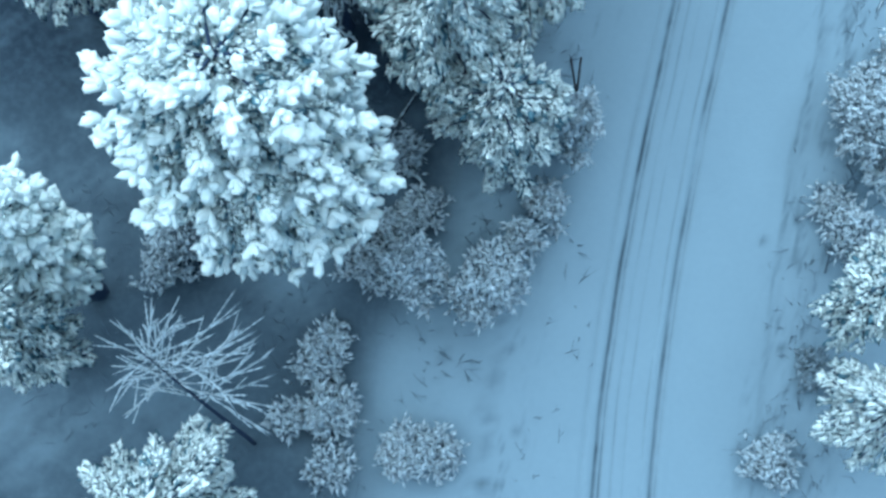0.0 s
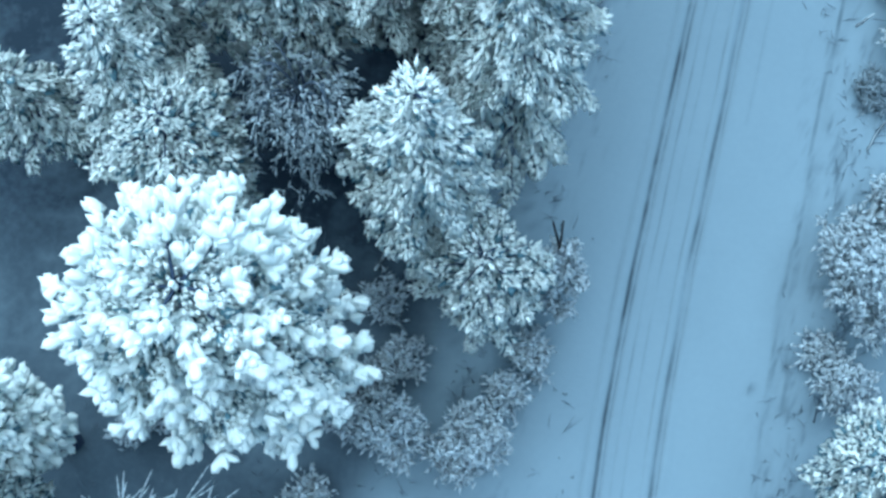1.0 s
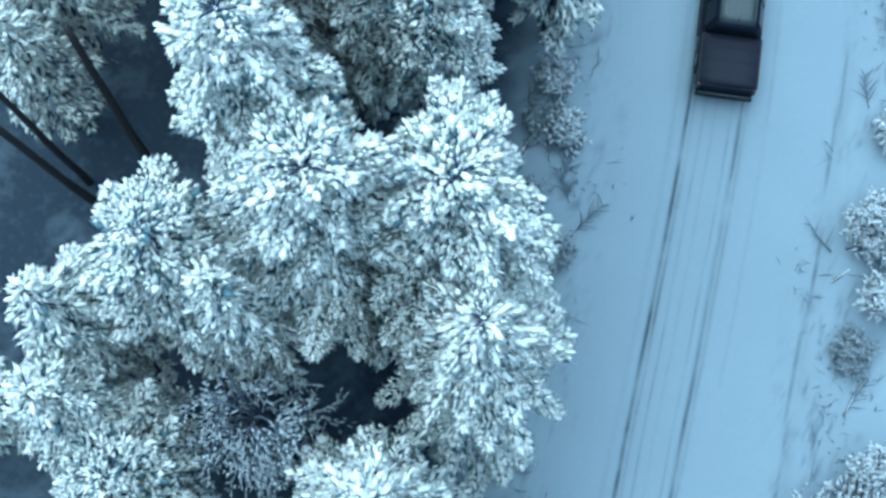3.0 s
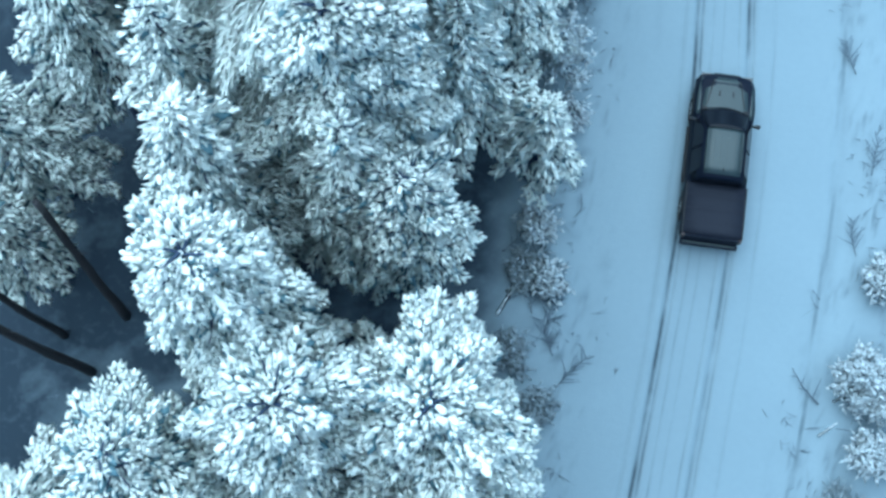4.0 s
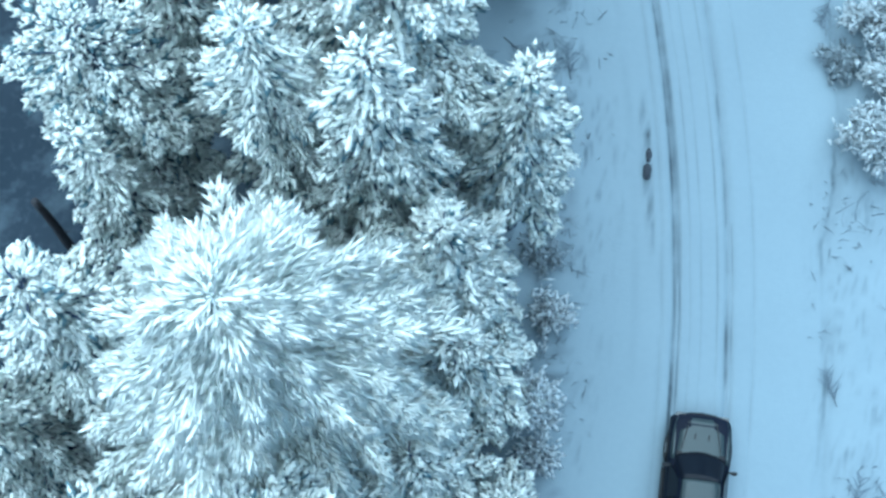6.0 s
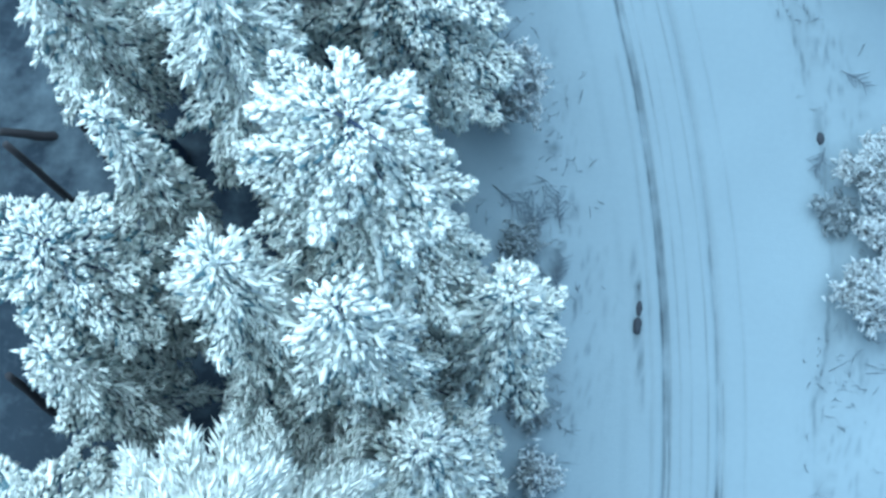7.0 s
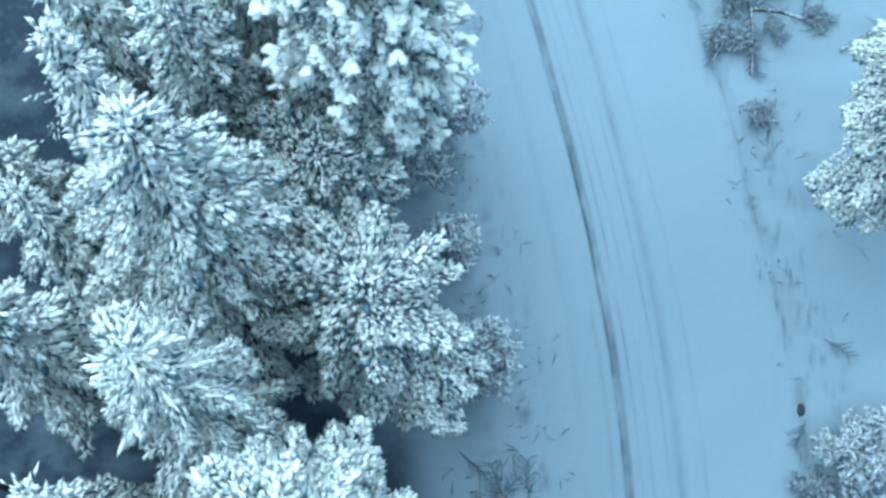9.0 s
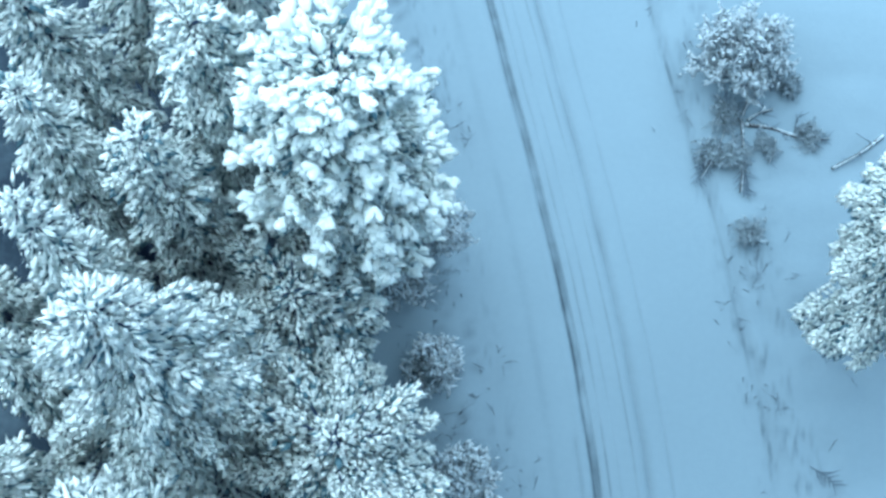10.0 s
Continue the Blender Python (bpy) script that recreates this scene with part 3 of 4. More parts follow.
# ---- fallen wood, clods and dead stalks ----
def pole(points, radii, mat, name, sides=8):
    """A rough round stem along points, with a wandering surface."""
    pts = [Vector(p) for p in points]
    fine = []
    for i in range(len(pts) - 1):
        for k in range(6):
            fine.append((pts[i].lerp(pts[i + 1], k / 6), radii[i] + (radii[i + 1] - radii[i]) * k / 6))
    fine.append((pts[-1], radii[-1]))
    rings = []
    for i, (p, r) in enumerate(fine):
        d = (fine[min(i + 1, len(fine) - 1)][0] - fine[max(i - 1, 0)][0]).normalized()
        side = d.cross(Vector((0.1, 0.2, 1))).normalized()
        up = side.cross(d)
        p = p + side * 0.12 * r * math.sin(i * 1.3) + up * 0.12 * r * math.sin(i * 0.9)
        rings.append([p + (side * math.cos(math.tau * k / sides) + up * math.sin(math.tau * k / sides)) * r * (1 + 0.14 * noise.noise(p * 4 + Vector((k, 0, 0)))) for k in range(sides)])
    return loft(rings, mat, name)


def loft(sections, mat, name, smooth=True, ends=True):
    """A closed skin through rings of points, each (x, y, z)."""
    v = [p for ring in sections for p in ring]
    k = len(sections[0])
    bm = bmesh.new()
    vs = [bm.verts.new(p) for p in v]
    for i in range(len(sections) - 1):
        for j in range(k):
            n = (j + 1) % k
            bm.faces.new((vs[i * k + j], vs[i * k + n], vs[(i + 1) * k + n], vs[(i + 1) * k + j]))
    if ends:
        bm.faces.new(vs[:k][::-1])
        bm.faces.new(vs[-k:])
    bmesh.ops.recalc_face_normals(bm, faces=bm.faces)
    return finish(bm, mat, name, smooth)


def finish(bm, mat, name, smooth=True, bevel=0.0):
    if bevel:
        bmesh.ops.bevel(bm, geom=bm.edges[:], offset=bevel, segments=2, affect="EDGES", profile=0.6)
    me = bpy.data.meshes.new(name)
    bm.to_mesh(me)
    bm.free()
    for p in me.polygons:
        p.use_smooth = smooth
    me.materials.append(mat)
    return me


M_WET = material("wet_dark_bark", (0.024, 0.026, 0.034), 0.85, dark=(0.014, 0.015, 0.02), scale=5, fine=30, bump=0.6)
M_STALK = material("dead_stems", (0.14, 0.185, 0.24), 0.9, dark=(0.085, 0.12, 0.165), scale=3, fine=40, island=0.5)
M_CLOD = material("frozen_dirt", (0.020, 0.028, 0.042), 0.85, dark=(0.035, 0.045, 0.062), scale=12, fine=60, bump=0.5)


def leaning_trunk(base, top, r0, r1, stubs=3):
    """A dead stem leaning in the wood, with broken side branches."""
    b, t = Vector(base), Vector(top)
    mid = b.lerp(t, 0.5) + Vector((0.02, -0.03, 0.02))
    ob = tagged(new("dead_trunk", pole([(0, 0, -0.2), mid - b, t - b], [r0, (r0 + r1) / 2, r1], M_WET, "dead_trunk")), "bare dark dead trunk leaning among the trees", "tree trunk", "dead trunks in the wood")
    ob.location = b
    for k in range(stubs):
        p = (mid - b).lerp(t - b, 0.2 + 0.3 * k)
        q = p + Vector((0.35 * math.cos(k * 2.1), 0.35 * math.sin(k * 2.1), 0.15))
        under("stub", pole([p, q], [0.03, 0.012], M_WET, "stub", 5), ob)
    return ob


leaning_trunk((-9.72, 15.34, 0.1), (-10.67, 17.09, 7.0), 0.14, 0.1, 2)
leaning_trunk((-10.53, 13.64, 0.1), (-12.0, 14.17, 9.3), 0.15, 0.09, 1)
leaning_trunk((-11.47, 14.65, 0.1), (-11.9, 15.0, 8.0), 0.13, 0.08, 1)
leaning_trunk((-9.41, 32.08, 0.1), (-11.02, 32.98, 9.0), 0.13, 0.09, 2)
leaning_trunk((-10.98, 27.04, 0.1), (-11.04, 27.66, 6.0), 0.15, 0.11, 1)
leaning_trunk((-10.9, 35.23, 0.1), (-10.52, 34.9, 5.0), 0.12, 0.09, 1)
leaning_trunk((-12.66, 35.85, 0.2), (-14.05, 35.56, 1.2), 0.16, 0.13, 0)
leaning_trunk((2.59, 5.02, 0.1), (1.88, 5.29, 5.4), 0.045, 0.03, 0)
leaning_trunk((2.29, 5.0, 0.1), (2.14, 5.34, 5.4), 0.045, 0.03, 0)


def clod(x, y, sx, sy, h, label="dark clod of frozen dirt lying on the snow"):
    bm = bmesh.new()
    bmesh.ops.create_icosphere(bm, subdivisions=3, radius=1)
    for v in bm.verts:
        k = 1 + 0.35 * noise.noise(v.co * 2.2 + Vector((x, y, 0)))
        v.co = Vector((v.co.x * sx * k, v.co.y * sy * k, v.co.z * h * k))
    ob = tagged(new("dirt_clod", finish(bm, M_CLOD, "dirt_clod")), label, "clod", "clods on the road")
    ob.location = (x, y, ground_height(x, y) + h * 0.4)


clod(5.69, 31.42, 0.13, 0.26, 0.08)
clod(5.72, 31.95, 0.09, 0.24, 0.05)
clod(11.05, 37.8, 0.12, 0.20, 0.06)


def fallen_branch(x, y, turn, length, side=6, white=True, thick=0.05):
    """A broken limb on the snow with its twigs."""
    rng = np.random.default_rng(int(abs(x) * 100 + y * 10))
    ob = tagged(new("fallen_branch", pole([(0, 0, 0.05), (length * 0.5, 0.06, 0.09), (length, -0.05, 0.06)], [thick, thick * 0.7, thick * 0.25], M_WET if white else M_STALK, "fallen_branch", 6)),
                "broken branch lying half buried in snow", "branch", "fallen branches by the road")
    ob.matrix_world = pose(x, y, ground_height(x, y), 0, 0, turn)
    if white:
        pts = np.stack([np.linspace(0.05, length * 0.95, 12), 0.06 * np.sin(np.linspace(0, 3.1, 12)), np.full(12, 0.11)], 1)
        cap = scatter(rng, PAD_V, PAD_F, pts, np.tile((1.0, 0, 0), (12, 1)), np.full(12, length / 8), rng.uniform(0.8, 2.0, 12) * thick, np.full(12, 0.05))
        tagged(under("snow_cap", mesh_of("snow_cap", *cap, M_FROST), ob), kind="stuff")
    for k in range(side):
        p = Vector((length * (0.2 + 0.75 * k / side), 0, 0.07))
        a = (1 if k % 2 else -1) * rng.uniform(0.5, 1.1)
        ln = rng.uniform(0.25, 0.6) * (1.1 - 0.5 * k / side)
        under("twig", pole([p, p + Vector((math.cos(a) * ln, math.sin(a) * ln, 0.1))], [0.016, 0.006], M_TWIG, "twig", 5), ob)


def bent_tree(base, top, count=46):
    """A young leafless tree bowed over by frost, with long fine branches fanning from its stem."""
    rng = np.random.default_rng(41)
    b, t = np.array(base), np.array(top)
    s = np.linspace(0, 1, 7)[:, None]
    stem = (t - b) * s + np.array([0, 0, 0.9]) * np.sin(s * math.pi * 0.8)
    heading = math.atan2(t[1] - b[1], t[0] - b[0])
    paths, rads, pos, dirs, size = [], [], [], [], []
    for k in range(count):
        u = rng.uniform(0.35, 1.0) ** 0.8
        i = min(int(u * 6), 5)
        p = stem[i] + (stem[i + 1] - stem[i]) * (u * 6 - i)
        a = heading + rng.uniform(-2.4, 2.4) * (1.15 - 0.5 * u)
        ln = rng.uniform(0.7, 1.5)
        if k % 4 == 0:
            a, ln = rng.uniform(-0.3, 0.35), rng.uniform(1.8, 2.7)
        bend, droop = rng.normal(0, 0.35), rng.uniform(0.15, 0.55)
        path = p + np.concatenate([np.cos(a + bend * s) * ln * s, np.sin(a + bend * s) * ln * s, 0.35 * ln * s - droop * ln * s ** 2.2], 1)
        for q, r0 in [(path, 0.022)] + [(path[j] + (path[j + 1] - path[j]) * s * rng.uniform(1.5, 2.6) + np.array([rng.normal(0, 0.22), rng.normal(0, 0.22), -0.1]) * s, 0.012) for j in (2, 3, 4)]:
            paths.append(q), rads.append(np.linspace(r0, 0.005, 7))
            e = np.diff(q, axis=0)
            pos.append(q[:-1] + e * 0.5 + (0, 0, 0.012)), dirs.append(unit(e)), size.append(np.linalg.norm(e, axis=1) * 1.5)
    ob = tagged(new("broadleaf_tree"), "leafless young tree bowed over with frosted fine branches", "tree")
    ob.location = b
    under("trunk", pole([stem[0], stem[2], stem[4], stem[6]], [0.07, 0.055, 0.04, 0.02], M_BARK, "trunk"), ob)
    tagged(under("branchwork", mesh_of("branchwork", *tubes(np.array(paths), np.array(rads)), M_TWIG), ob), kind="stuff")
    pos, dirs, size = np.concatenate(pos), np.concatenate(dirs), np.concatenate(size)
    tagged(under("snow_load", mesh_of("snow_load", *scatter(rng, SPRIG_V, SPRIG_F, pos, dirs, size, np.full(len(size), 0.05), np.full(len(size), 0.05)), M_FROST), ob, "white rime along the branches"), kind="stuff")


bent_tree((-5.9, -5.12, 0.1), (-8.12, -3.52, 5.0))

for args in ((2.2, 31.0, 70, 1.7, 18, False, 0.018), (2.5, 32.2, 105, 1.6, 16, False, 0.016), (1.9, 33.4, 60, 1.8, 18, False, 0.018), (2.6, 34.0, 120, 1.5, 14, False, 0.016),
             (3.0, 14.2, 50, 1.5, 14, False, 0.016), (2.6, 15.8, 75, 1.6, 16, False, 0.016),
             (9.34, 53.0, 256, 2.4, 8, True, 0.07), (8.80, 50.8, 274, 2.5, 18, True, 0.055), (8.95, 50.6, -7, 1.65, 3, True, 0.075), (9.0, 50.75, 32, 0.9, 4, True, 0.05), (13.3, 50.75, 220, 2.0, 3, True, 0.06),
             (8.6, 50.9, 140, 0.9, 10, True, 0.03), (8.3, 50.3, 250, 1.8, 20, True, 0.02), (7.8, 50.0, 262, 1.7, 18, False, 0.018), (8.9, 49.3, 285, 1.2, 14, False, 0.018), (9.9, 50.2, 260, 0.9, 10, True, 0.02),
             (10.5, 50.5, 78, 0.8, 3, False, 0.02), (10.9, 50.2, 20, 0.8, 6, True, 0.025), (10.3, 52.4, 200, 0.9, 12, True, 0.02),
             (10.7, 14.4, 130, 1.3, 4, False, 0.03), (11.1, 14.5, 25, 1.4, 5, True, 0.035), (11.7, 18.9, 100, 1.2, 12, False, 0.014), (12.1, 21.4, 80, 1.3, 12, False, 0.014), (11.6, 24.6, 110, 1.2, 12, False, 0.014),
             (11.5, 36.2, 300, 1.3, 14, False, 0.016), (11.2, 37.5, 250, 1.0, 12, False, 0.014), (11.6, 40.0, 330, 1.0, 10, False, 0.014), (10.3, 3.4, 70, 1.3, 6, False, 0.02), (10.0, 1.4, 75, 1.6, 4, False, 0.025), (11.2, 9.6, 60, 1.3, 8, True, 0.025),
             (1.2, 16.3, 60, 2.5, 6, True, 0.06), (1.5, 14.6, 70, 1.6, 14, False, 0.016), (2.2, 16.4, 95, 1.4, 16, False, 0.014), (1.2, 18.2, 40, 1.5, 14, False, 0.016), (2.9, 15.2, 110, 1.2, 14, False, 0.014),
             (1.0, 35.4, 320, 1.8, 16, False, 0.018), (1.7, 34.2, 290, 1.6, 16, False, 0.018), (2.6, 33.0, 300, 1.4, 16, False, 0.016), (0.9, 32.4, 15, 1.8, 18, False, 0.018), (3.1, 32.2, 80, 1.2, 14, False, 0.014), (3.2, 34.2, 100, 1.3, 14, False, 0.014), (1.4, 31.4, 40, 1.7, 16, False, 0.018), (10.75, 13.5, 35, 2.2, 3, True, 0.04), (-2.9, 4.6, 60, 2.2, 3, True, 0.05)):
    fallen_branch(*args)


def stalks():
    """Dead stalks and saplings poking through the snow of the verges."""
    rng = np.random.default_rng(5)
    paths = []
    tries = 0
    while len(paths) < 6000 and tries < 90000:
        tries += 1
        y = rng.uniform(-10, 58)
        kind = rng.random()
        if kind < 0.4:
            x = rng.uniform(-12.5, road_left(y))
            y = rng.uniform(-10, 8) if kind < 0.2 else y
        elif kind < 0.72:
            x = road_left(y) + rng.normal(-1.0, 0.8)
        else:
            x = road_right(y) + rng.normal(0.9, 0.8)
        if noise.noise(Vector((x * 0.5, y * 0.35, 4))) + 0.25 * noise.noise(Vector((x * 2, y * 2, 4))) < 0.08:
            continue
        a, tilt, ln = rng.uniform(0, math.tau), rng.uniform(0.2, 1.3), rng.uniform(0.15, 0.6)
        d = np.array([math.cos(a) * math.sin(tilt), math.sin(a) * math.sin(tilt), math.cos(tilt)]) * ln
        p = np.array([x, y, ground_height(x, y) - 0.03])
        paths.append([p, p + d * 0.55, p + d + (0, 0, -0.12 * ln)])
        for k in range(2):
            q, e = p + d * rng.uniform(0.3, 0.7), d * 0.5 + rng.normal(0, 0.25, 3) * ln
            e[2] = abs(e[2])
            paths.append([q, q + e * 0.5, q + e])
    paths = np.array(paths)
    rad = np.linspace(0.009, 0.004, 3)[None] * rng.uniform(0.6, 1.5, (len(paths), 1))
    tagged(new("dead_stalks", mesh_of("dead_stalks", *tubes(paths, rad), M_STALK)), "dead brown stalks sticking out of the snowy verge", "stalks", kind="stuff")


stalks()

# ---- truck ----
# One dark paint: lightened for sky reflection on top panels, darkened on shaded sides.
M_PAINT = material("skylit_grey_paint", (0.025, 0.042, 0.05), 0.5, metal=0.2, dark=(0.020, 0.034, 0.04), scale=1.5, fine=12, bump=0.04, coat=0.15)
M_SIDE = material("shaded_dark_paint", (0.004, 0.007, 0.017), 0.6, metal=0.0, dark=(0.008, 0.012, 0.025), scale=2, fine=15, bump=0.1, coat=0.0, gloss=0.12)
M_PLASTIC = material("black_plastic", (0.014, 0.017, 0.022), 0.6, scale=5, fine=40, bump=0.2, gloss=0.25)
M_VINYL = material("dark_vinyl_cover", (0.013, 0.016, 0.027), 0.7, dark=(0.018, 0.022, 0.034), scale=1.4, fine=14, bump=0.3, bump_scale=9, gloss=0.15)
M_TYRE = material("tyre_rubber", (0.02, 0.02, 0.021), 0.85, dark=(0.06, 0.06, 0.062), scale=6, fine=30, bump=0.4)
M_RIM = material("alloy_rim", (0.45, 0.46, 0.47), 0.35, metal=0.9, scale=6, fine=40, bump=0.05)
M_GLASS = material("tinted_glass", (0.008, 0.011, 0.018), 0.08, scale=3, fine=20, bump=0.0, coat=0.0, gloss=0.10)
M_LAMP = material("clear_lamp_lens", (0.10, 0.11, 0.12), 0.12, metal=0.3, scale=8, fine=30, bump=0.1)
M_RED = material("red_lamp_lens", (0.020, 0.005, 0.006), 0.4, scale=8, fine=30, bump=0.05)


def block(name, mat, centre, size, bevel=0.02, taper=1.0):
    bm = bmesh.new()
    bmesh.ops.create_cube(bm, size=1)
    for v in bm.verts:
        k = taper if v.co.z > 0 else 1
        v.co = Vector((v.co.x * size[0] * k + centre[0], v.co.y * size[1] * k + centre[1], v.co.z * size[2] + centre[2]))
    return finish(bm, mat, name, False, bevel)


def ring_section(y, half, low, shoulder, top, crown=0.03):
    """A rounded cross-section of the body, from sill over shoulder to the middle and back."""
    right = [(half * 0.92, y, low), (half, y, low + 0.14), (half * 1.0, y, (low + shoulder) / 2), (half * 0.985, y, shoulder - 0.1),
             (half * 0.93, y, shoulder), (half * 0.8, y, top), (half * 0.4, y, top + crown)]
    return right + [(-x, yy, z) for x, yy, z in reversed(right)]


def cab_section(y, half_low, half_high, z_low, z_high):
    right = [(half_low, y, z_low), ((half_low * 0.45 + half_high * 0.55), y, z_low + (z_high - z_low) * 0.72), (half_high, y, z_high - 0.03), (half_high * 0.8, y, z_high + 0.012),
             (half_high * 0.3, y, z_high + 0.03)]
    return right + [(-x, yy, z) for x, yy, z in reversed(right)]


def pane(name, corners, mat, thick=0.012):
    """A slab of glass or trim through four corners, given its thickness inwards."""
    c = [Vector(p) for p in corners]
    n = (c[1] - c[0]).cross(c[3] - c[0]).normalized() * thick
    bm = bmesh.new()
    a = [bm.verts.new(p) for p in c]
    b = [bm.verts.new(p - n) for p in c]
    bm.faces.new(a), bm.faces.new(b[::-1])
    for i in range(4):
        j = (i + 1) % 4
        bm.faces.new((a[i], b[i], b[j], a[j]))
    bmesh.ops.recalc_face_normals(bm, faces=bm.faces)
    return finish(bm, mat, name, False)


def wheel_mesh(bmaj, bmin, width, mat, name):
    """A rounded ring turned about x: outer and inner radius."""
    bm = bmesh.new()
    shape = [(-width / 2, bmin), (-width / 2, bmaj * 0.9), (-width * 0.38, bmaj), (width * 0.38, bmaj), (width / 2, bmaj * 0.9), (width / 2, bmin)]
    rings = []
    for k in range(28):
        a = math.tau * k / 28
        tread = 1 + (0.012 if k % 2 else 0)
        rings.append([bm.verts.new((x, math.cos(a) * r * (tread if r == bmaj else 1), math.sin(a) * r * (tread if r == bmaj else 1))) for x, r in shape])
    for k in range(28):
        for j in range(6):
            n, m = (k + 1) % 28, (j + 1) % 6
            bm.faces.new((rings[k][j], rings[n][j], rings[n][m], rings[k][m]))
    bmesh.ops.recalc_face_normals(bm, faces=bm.faces)
    return finish(bm, mat, name)


def rim_mesh(radius, width):
    bm = bmesh.new()
    bmesh.ops.create_cone(bm, cap_ends=True, segments=24, radius1=radius, radius2=radius * 0.94, depth=width, matrix=Euler((0, math.pi / 2, 0)).to_matrix().to_4x4())
    for k in range(6):
        a = math.tau * k / 6
        bmesh.ops.create_cube(bm, size=1, matrix=Matrix.Rotation(a, 4, "X") @ Matrix.Translation((width * 0.5, radius * 0.5, 0)) @ Matrix.Diagonal((0.03, radius * 0.9, 0.06, 1)))
    return finish(bm, M_RIM, "rim", False)


def build_truck():
    truck = tagged(new("pickup_truck"), "dark grey pickup truck with covered bed on the snowy road", "truck")
    # lower body: front, wings, doors, bed sides
    rows = [(2.58, 0.70, 0.46, 0.80, 0.86), (2.50, 0.80, 0.40, 0.92, 0.97), (2.25, 0.88, 0.38, 0.99, 1.05), (1.85, 0.905, 0.38, 1.03, 1.09), (1.35, 0.90, 0.38, 1.06, 1.13),
            (0.7, 0.89, 0.36, 1.08, 1.12), (-0.8, 0.89, 0.36, 1.09, 1.12), (-1.5, 0.905, 0.38, 1.10, 1.13), (-2.2, 0.89, 0.40, 1.09, 1.12), (-2.5, 0.86, 0.44, 1.08, 1.10)]
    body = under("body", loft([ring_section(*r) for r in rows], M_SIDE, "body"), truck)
    # bonnet, proud of the wings
    hood = []
    for y, half, z in ((2.44, 0.56, 0.985), (2.30, 0.62, 1.035), (1.9, 0.66, 1.10), (1.45, 0.70, 1.15), (1.32, 0.69, 1.155)):
        hood.append([(-half, y, z - 0.05), (-half * 0.97, y, z), (-half * 0.75, y, z + 0.018), (-half * 0.5, y, z + 0.035), (half * 0.5, y, z + 0.035), (half * 0.75, y, z + 0.018),
                     (half * 0.97, y, z), (half, y, z - 0.05)])
    bonnet = under("bonnet", loft(hood, M_PAINT, "bonnet"), truck, "metallic bonnet, its grey lightened for reflected sky")
    for sx in (-1, 1):
        bm = bmesh.new()
        for a, b in (((0.40, 2.32), (0.56, 1.52)),):
            bmesh.ops.create_cube(bm, size=1, matrix=look((sx * (a[0] + b[0]) / 2, (a[1] + b[1]) / 2, 1.125), (sx * b[0], b[1], 1.165)) @ Matrix.Diagonal((0.028, 0.03, 0.85, 1)))
        under("bonnet_crease", finish(bm, M_PLASTIC, "bonnet_crease", False, 0.006), bonnet)
        under("washer_nozzle", block("washer_nozzle", M_PLASTIC, (sx * 0.2, 1.9, 1.145), (0.035, 0.16, 0.03), 0.008), bonnet)
    # wing tops, in the same sky-lightened paint colour as the bonnet
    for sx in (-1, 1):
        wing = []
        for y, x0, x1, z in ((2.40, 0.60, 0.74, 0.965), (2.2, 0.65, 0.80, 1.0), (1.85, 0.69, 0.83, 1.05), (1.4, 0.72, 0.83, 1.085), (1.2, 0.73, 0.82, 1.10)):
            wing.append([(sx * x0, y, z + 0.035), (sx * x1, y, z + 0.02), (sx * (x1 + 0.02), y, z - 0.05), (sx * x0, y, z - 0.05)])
        under("wing", loft(wing, M_PAINT, "wing"), truck, "metallic wing top, its grey lightened for reflected sky")
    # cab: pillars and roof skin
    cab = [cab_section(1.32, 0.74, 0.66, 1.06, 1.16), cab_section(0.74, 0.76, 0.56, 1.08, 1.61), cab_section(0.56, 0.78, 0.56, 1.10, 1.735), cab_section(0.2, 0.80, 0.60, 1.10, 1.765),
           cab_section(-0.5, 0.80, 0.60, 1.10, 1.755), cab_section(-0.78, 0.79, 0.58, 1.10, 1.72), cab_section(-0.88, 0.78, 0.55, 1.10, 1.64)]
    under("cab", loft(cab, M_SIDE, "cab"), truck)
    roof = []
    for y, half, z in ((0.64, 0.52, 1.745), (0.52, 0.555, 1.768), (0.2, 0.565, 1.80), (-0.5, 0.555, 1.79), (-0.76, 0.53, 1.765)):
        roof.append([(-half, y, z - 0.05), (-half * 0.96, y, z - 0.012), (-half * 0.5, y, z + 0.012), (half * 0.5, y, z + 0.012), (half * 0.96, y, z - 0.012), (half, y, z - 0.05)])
    roof_skin = under("roof", loft(roof, M_PAINT, "roof"), truck, "metallic roof, its grey lightened for reflected sky")
    for x in (-0.3, -0.1, 0.1, 0.3):
        under("roof_rib", block("roof_rib", M_PAINT, (x, -0.06, 1.803), (0.03, 1.0, 0.022), 0.008), roof_skin)
    for sx in (-1, 1):
        under("roof_rail", block("roof_rail", M_PAINT, (sx * 0.51, -0.08, 1.81), (0.03, 1.2, 0.04), 0.012), truck)
    under("antenna", block("antenna", M_PLASTIC, (0.03, -0.62, 1.83), (0.035, 0.1, 0.07), 0.01, 0.6), truck)
    # glass
    glass = []
    for k in range(7):
        u = k / 6
        half, y, z, bow = 0.72 - 0.17 * u, 1.30 - 0.68 * u, 1.165 + 0.60 * u, 0.17 - 0.11 * u
        xs = [half * (-1 + 2 * j / 10) for j in range(11)]
        top = [(x, y + bow * (1 - (x / half) ** 2), z + 0.02 * (1 - (x / half) ** 2)) for x in xs]
        glass.append(top + [(x, yy - 0.02, zz - 0.03) for x, yy, zz in reversed(top)])
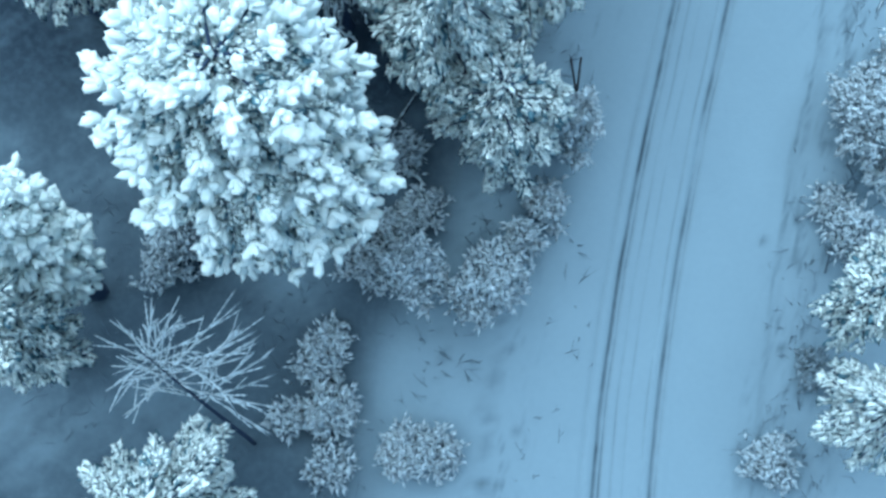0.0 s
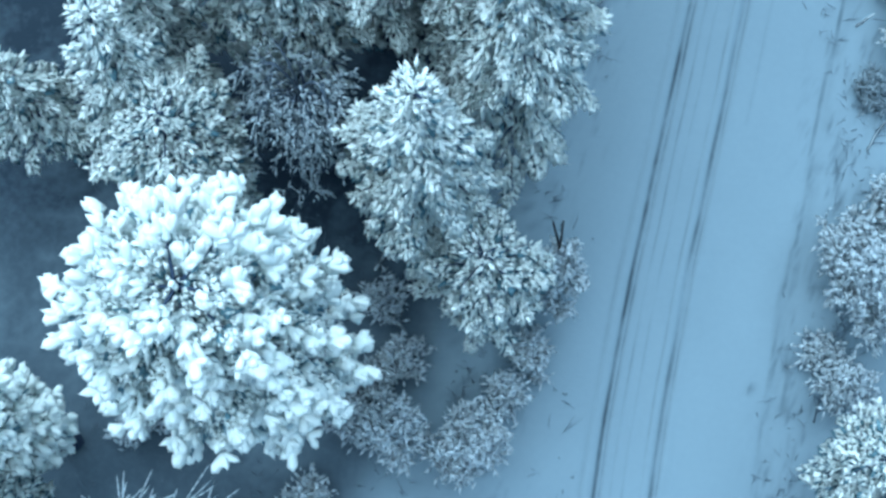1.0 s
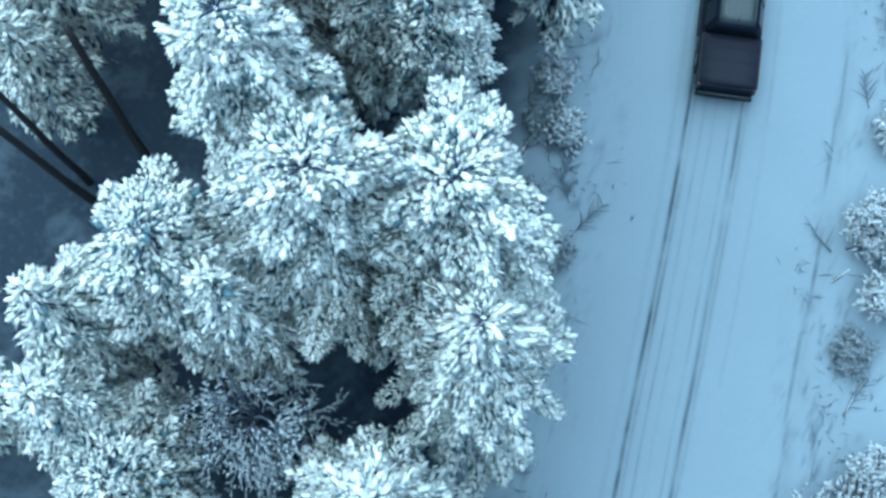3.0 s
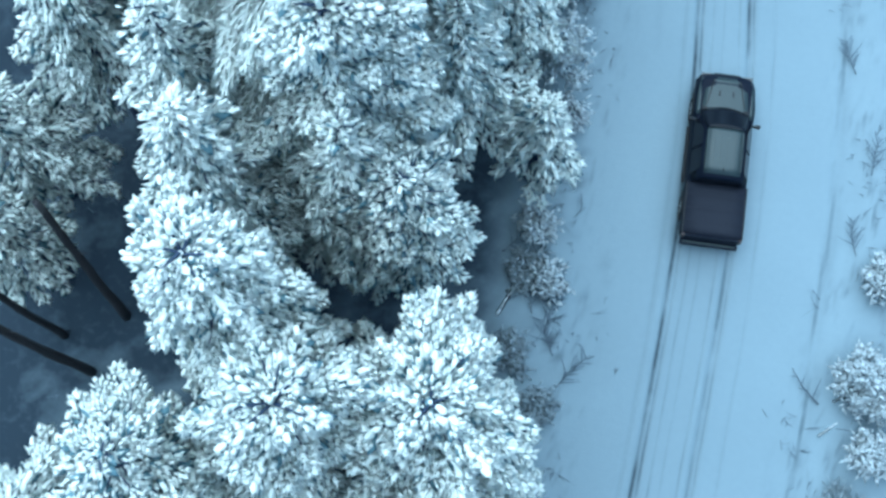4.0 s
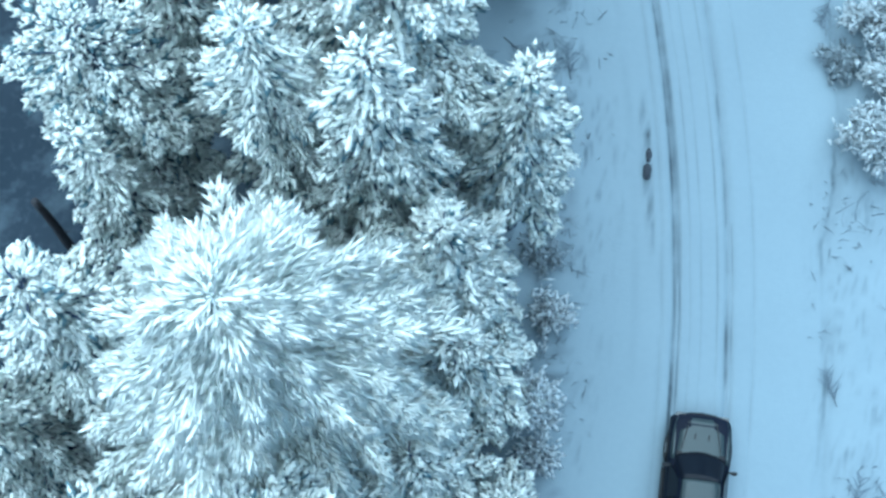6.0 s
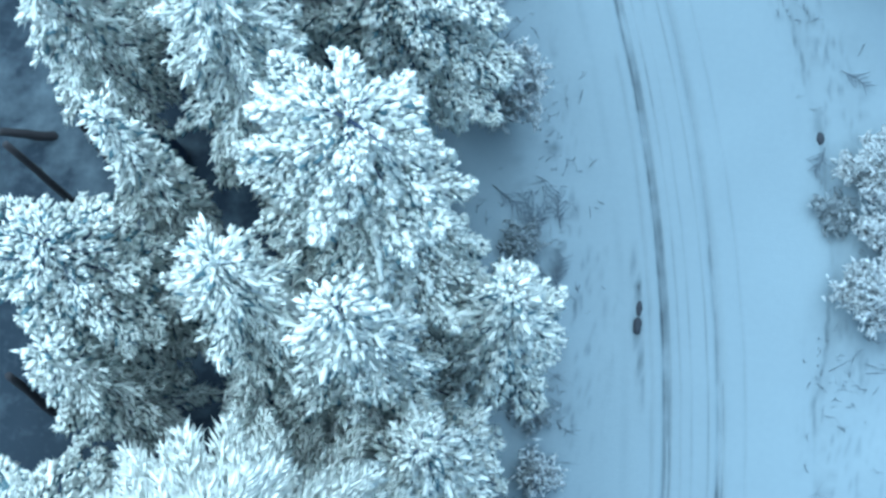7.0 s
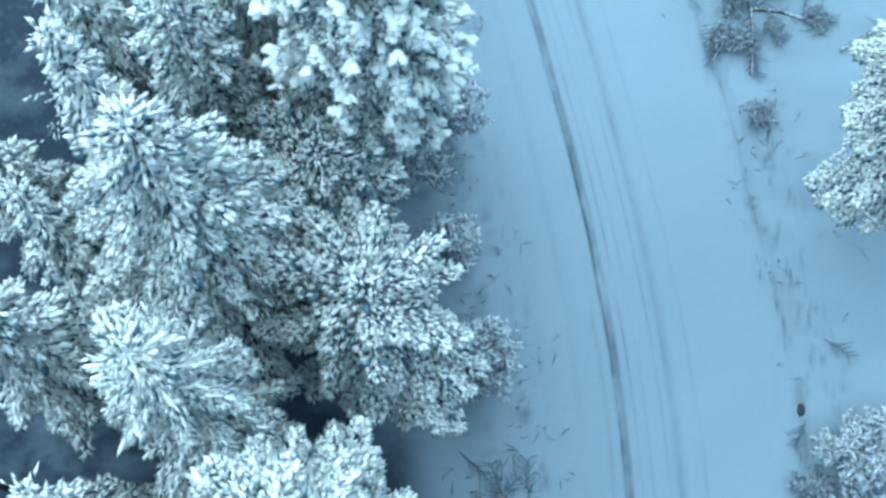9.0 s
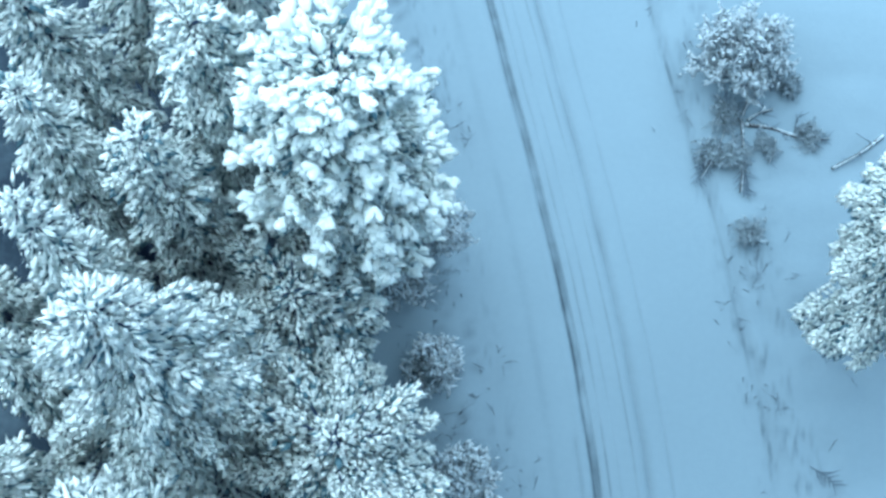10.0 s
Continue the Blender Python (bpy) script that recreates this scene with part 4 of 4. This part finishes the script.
    under("windscreen", loft(glass, M_GLASS, "windscreen"), truck, "dark curved windscreen")
    under("dashboard", block("dashboard", M_PLASTIC, (0, 1.2, 1.12), (1.4, 0.5, 0.1), 0.03), truck)
    for sx in (-1, 1):
        w = under("wiper", block("wiper", M_PLASTIC, (0, 0, 0), (0.55, 0.025, 0.02), 0.005), truck)
        w.matrix_local = pose(sx * 0.3 - 0.05, 1.33, 1.2, -48, 0, -7)
        for y0, y1, t0, t1 in ((1.08, 0.1, 0.58, 0.12), (0.02, -0.72, 0.02, -0.64)):
            under("side_window", pane("side_window", [(sx * 0.835, y0, 1.14), (sx * 0.84, y1, 1.14), (sx * 0.635, t1, 1.70), (sx * 0.63, t0, 1.70)][::sx], M_GLASS, 0.02), truck)
        door = under("mirror", block("mirror", M_PLASTIC, (sx * 0.99, 0.98, 1.20), (0.16, 0.10, 0.15), 0.035), truck)
        under("mirror_arm", block("mirror_arm", M_PLASTIC, (sx * 0.9, 0.99, 1.16), (0.14, 0.06, 0.05), 0.01), door)
        under("sill_step", block("sill_step", M_PLASTIC, (sx * 0.91, 0.1, 0.40), (0.13, 1.75, 0.06), 0.02), truck)
        under("headlight", block("headlight", M_LAMP, (sx * 0.62, 2.47, 0.86), (0.3, 0.2, 0.16), 0.03), truck)
        under("tail_light", block("tail_light", M_RED, (sx * 0.83, -2.5, 0.95), (0.1, 0.1, 0.34), 0.02), truck)
        under("bed_rail", block("bed_rail", M_PLASTIC, (sx * 0.875, -1.68, 1.12), (0.05, 1.56, 0.05), 0.015), truck)
        for y in (1.55, -1.52):
            arch = []
            for k in range(9):
                a = math.pi * k / 8
                arch.append([(sx * (0.87 + dx), y + math.cos(a) * r, 0.42 + math.sin(a) * r) for dx, r in ((0, 0.40), (0.06, 0.41), (0.06, 0.47), (0, 0.48))])
            under("wheel_arch", loft(arch, M_PLASTIC, "wheel_arch"), truck)
            wheel = new("wheel")
            wheel.parent = truck
            wheel.location = (sx * 0.79, y, 0.36)
            under("tyre", wheel_mesh(0.38, 0.22, 0.25, M_TYRE, "tyre"), wheel)
            rim = under("rim", rim_mesh(0.225, 0.2), wheel)
            rim.rotation_euler = (0, 0, 0 if sx > 0 else math.pi)
    under("rear_window", pane("rear_window", [(0.66, -0.90, 1.2), (-0.66, -0.90, 1.2), (-0.52, -0.85, 1.63), (0.52, -0.85, 1.63)], M_GLASS, 0.02), truck)
    # load bed with its cover
    cover = []
    for i in range(9):
        y = -0.93 - 1.53 * i / 8
        sag = 0.012 * math.sin(i * 2.4)
        cover.append([(-0.86, y, 1.10), (-0.845, y, 1.16), (-0.4, y, 1.185 + sag), (0, y, 1.19 + sag * 0.6), (0.4, y, 1.185 + sag), (0.845, y, 1.16), (0.86, y, 1.10)])
    bed = under("bed_cover", loft(cover, M_VINYL, "bed_cover"), truck, "dark vinyl bed cover")
    for y in (-1.3, -1.7, -2.1):
        under("cover_rib", block("cover_rib", M_VINYL, (0, y, 1.188), (1.6, 0.03, 0.012), 0.005), bed)
    under("tailgate", block("tailgate", M_SIDE, (0, -2.51, 0.84), (1.62, 0.07, 0.58), 0.02), truck)
    under("rear_bumper", block("rear_bumper", M_SIDE, (0, -2.60, 0.56), (1.7, 0.16, 0.17), 0.04), truck)
    under("front_bumper", loft([[(x, 2.50 + dy - 0.20 * (x / 0.86) ** 2, z) for dy, z in ((0, 0.42), (0.15, 0.44), (0.16, 0.66), (0, 0.70))] for x in (-0.86, -0.6, -0.3, 0, 0.3, 0.6, 0.86)], M_SIDE, "front_bumper"), truck)
    under("bumper_strip", block("bumper_strip", M_PAINT, (0, -2.61, 0.655), (1.56, 0.06, 0.02), 0.006), truck, "grey bumper step strip")
    grille = under("grille", block("grille", M_PLASTIC, (0, 2.56, 0.82), (0.82, 0.06, 0.2), 0.02), truck)
    for z in (0.77, 0.83, 0.89):
        under("grille_bar", block("grille_bar", M_SIDE, (0, 2.595, z), (0.78, 0.02, 0.02), 0.005), grille)
    truck.matrix_world = pose(7.38, 21.40, -0.03, 0, 0, -3.4)
    return truck


build_truck()
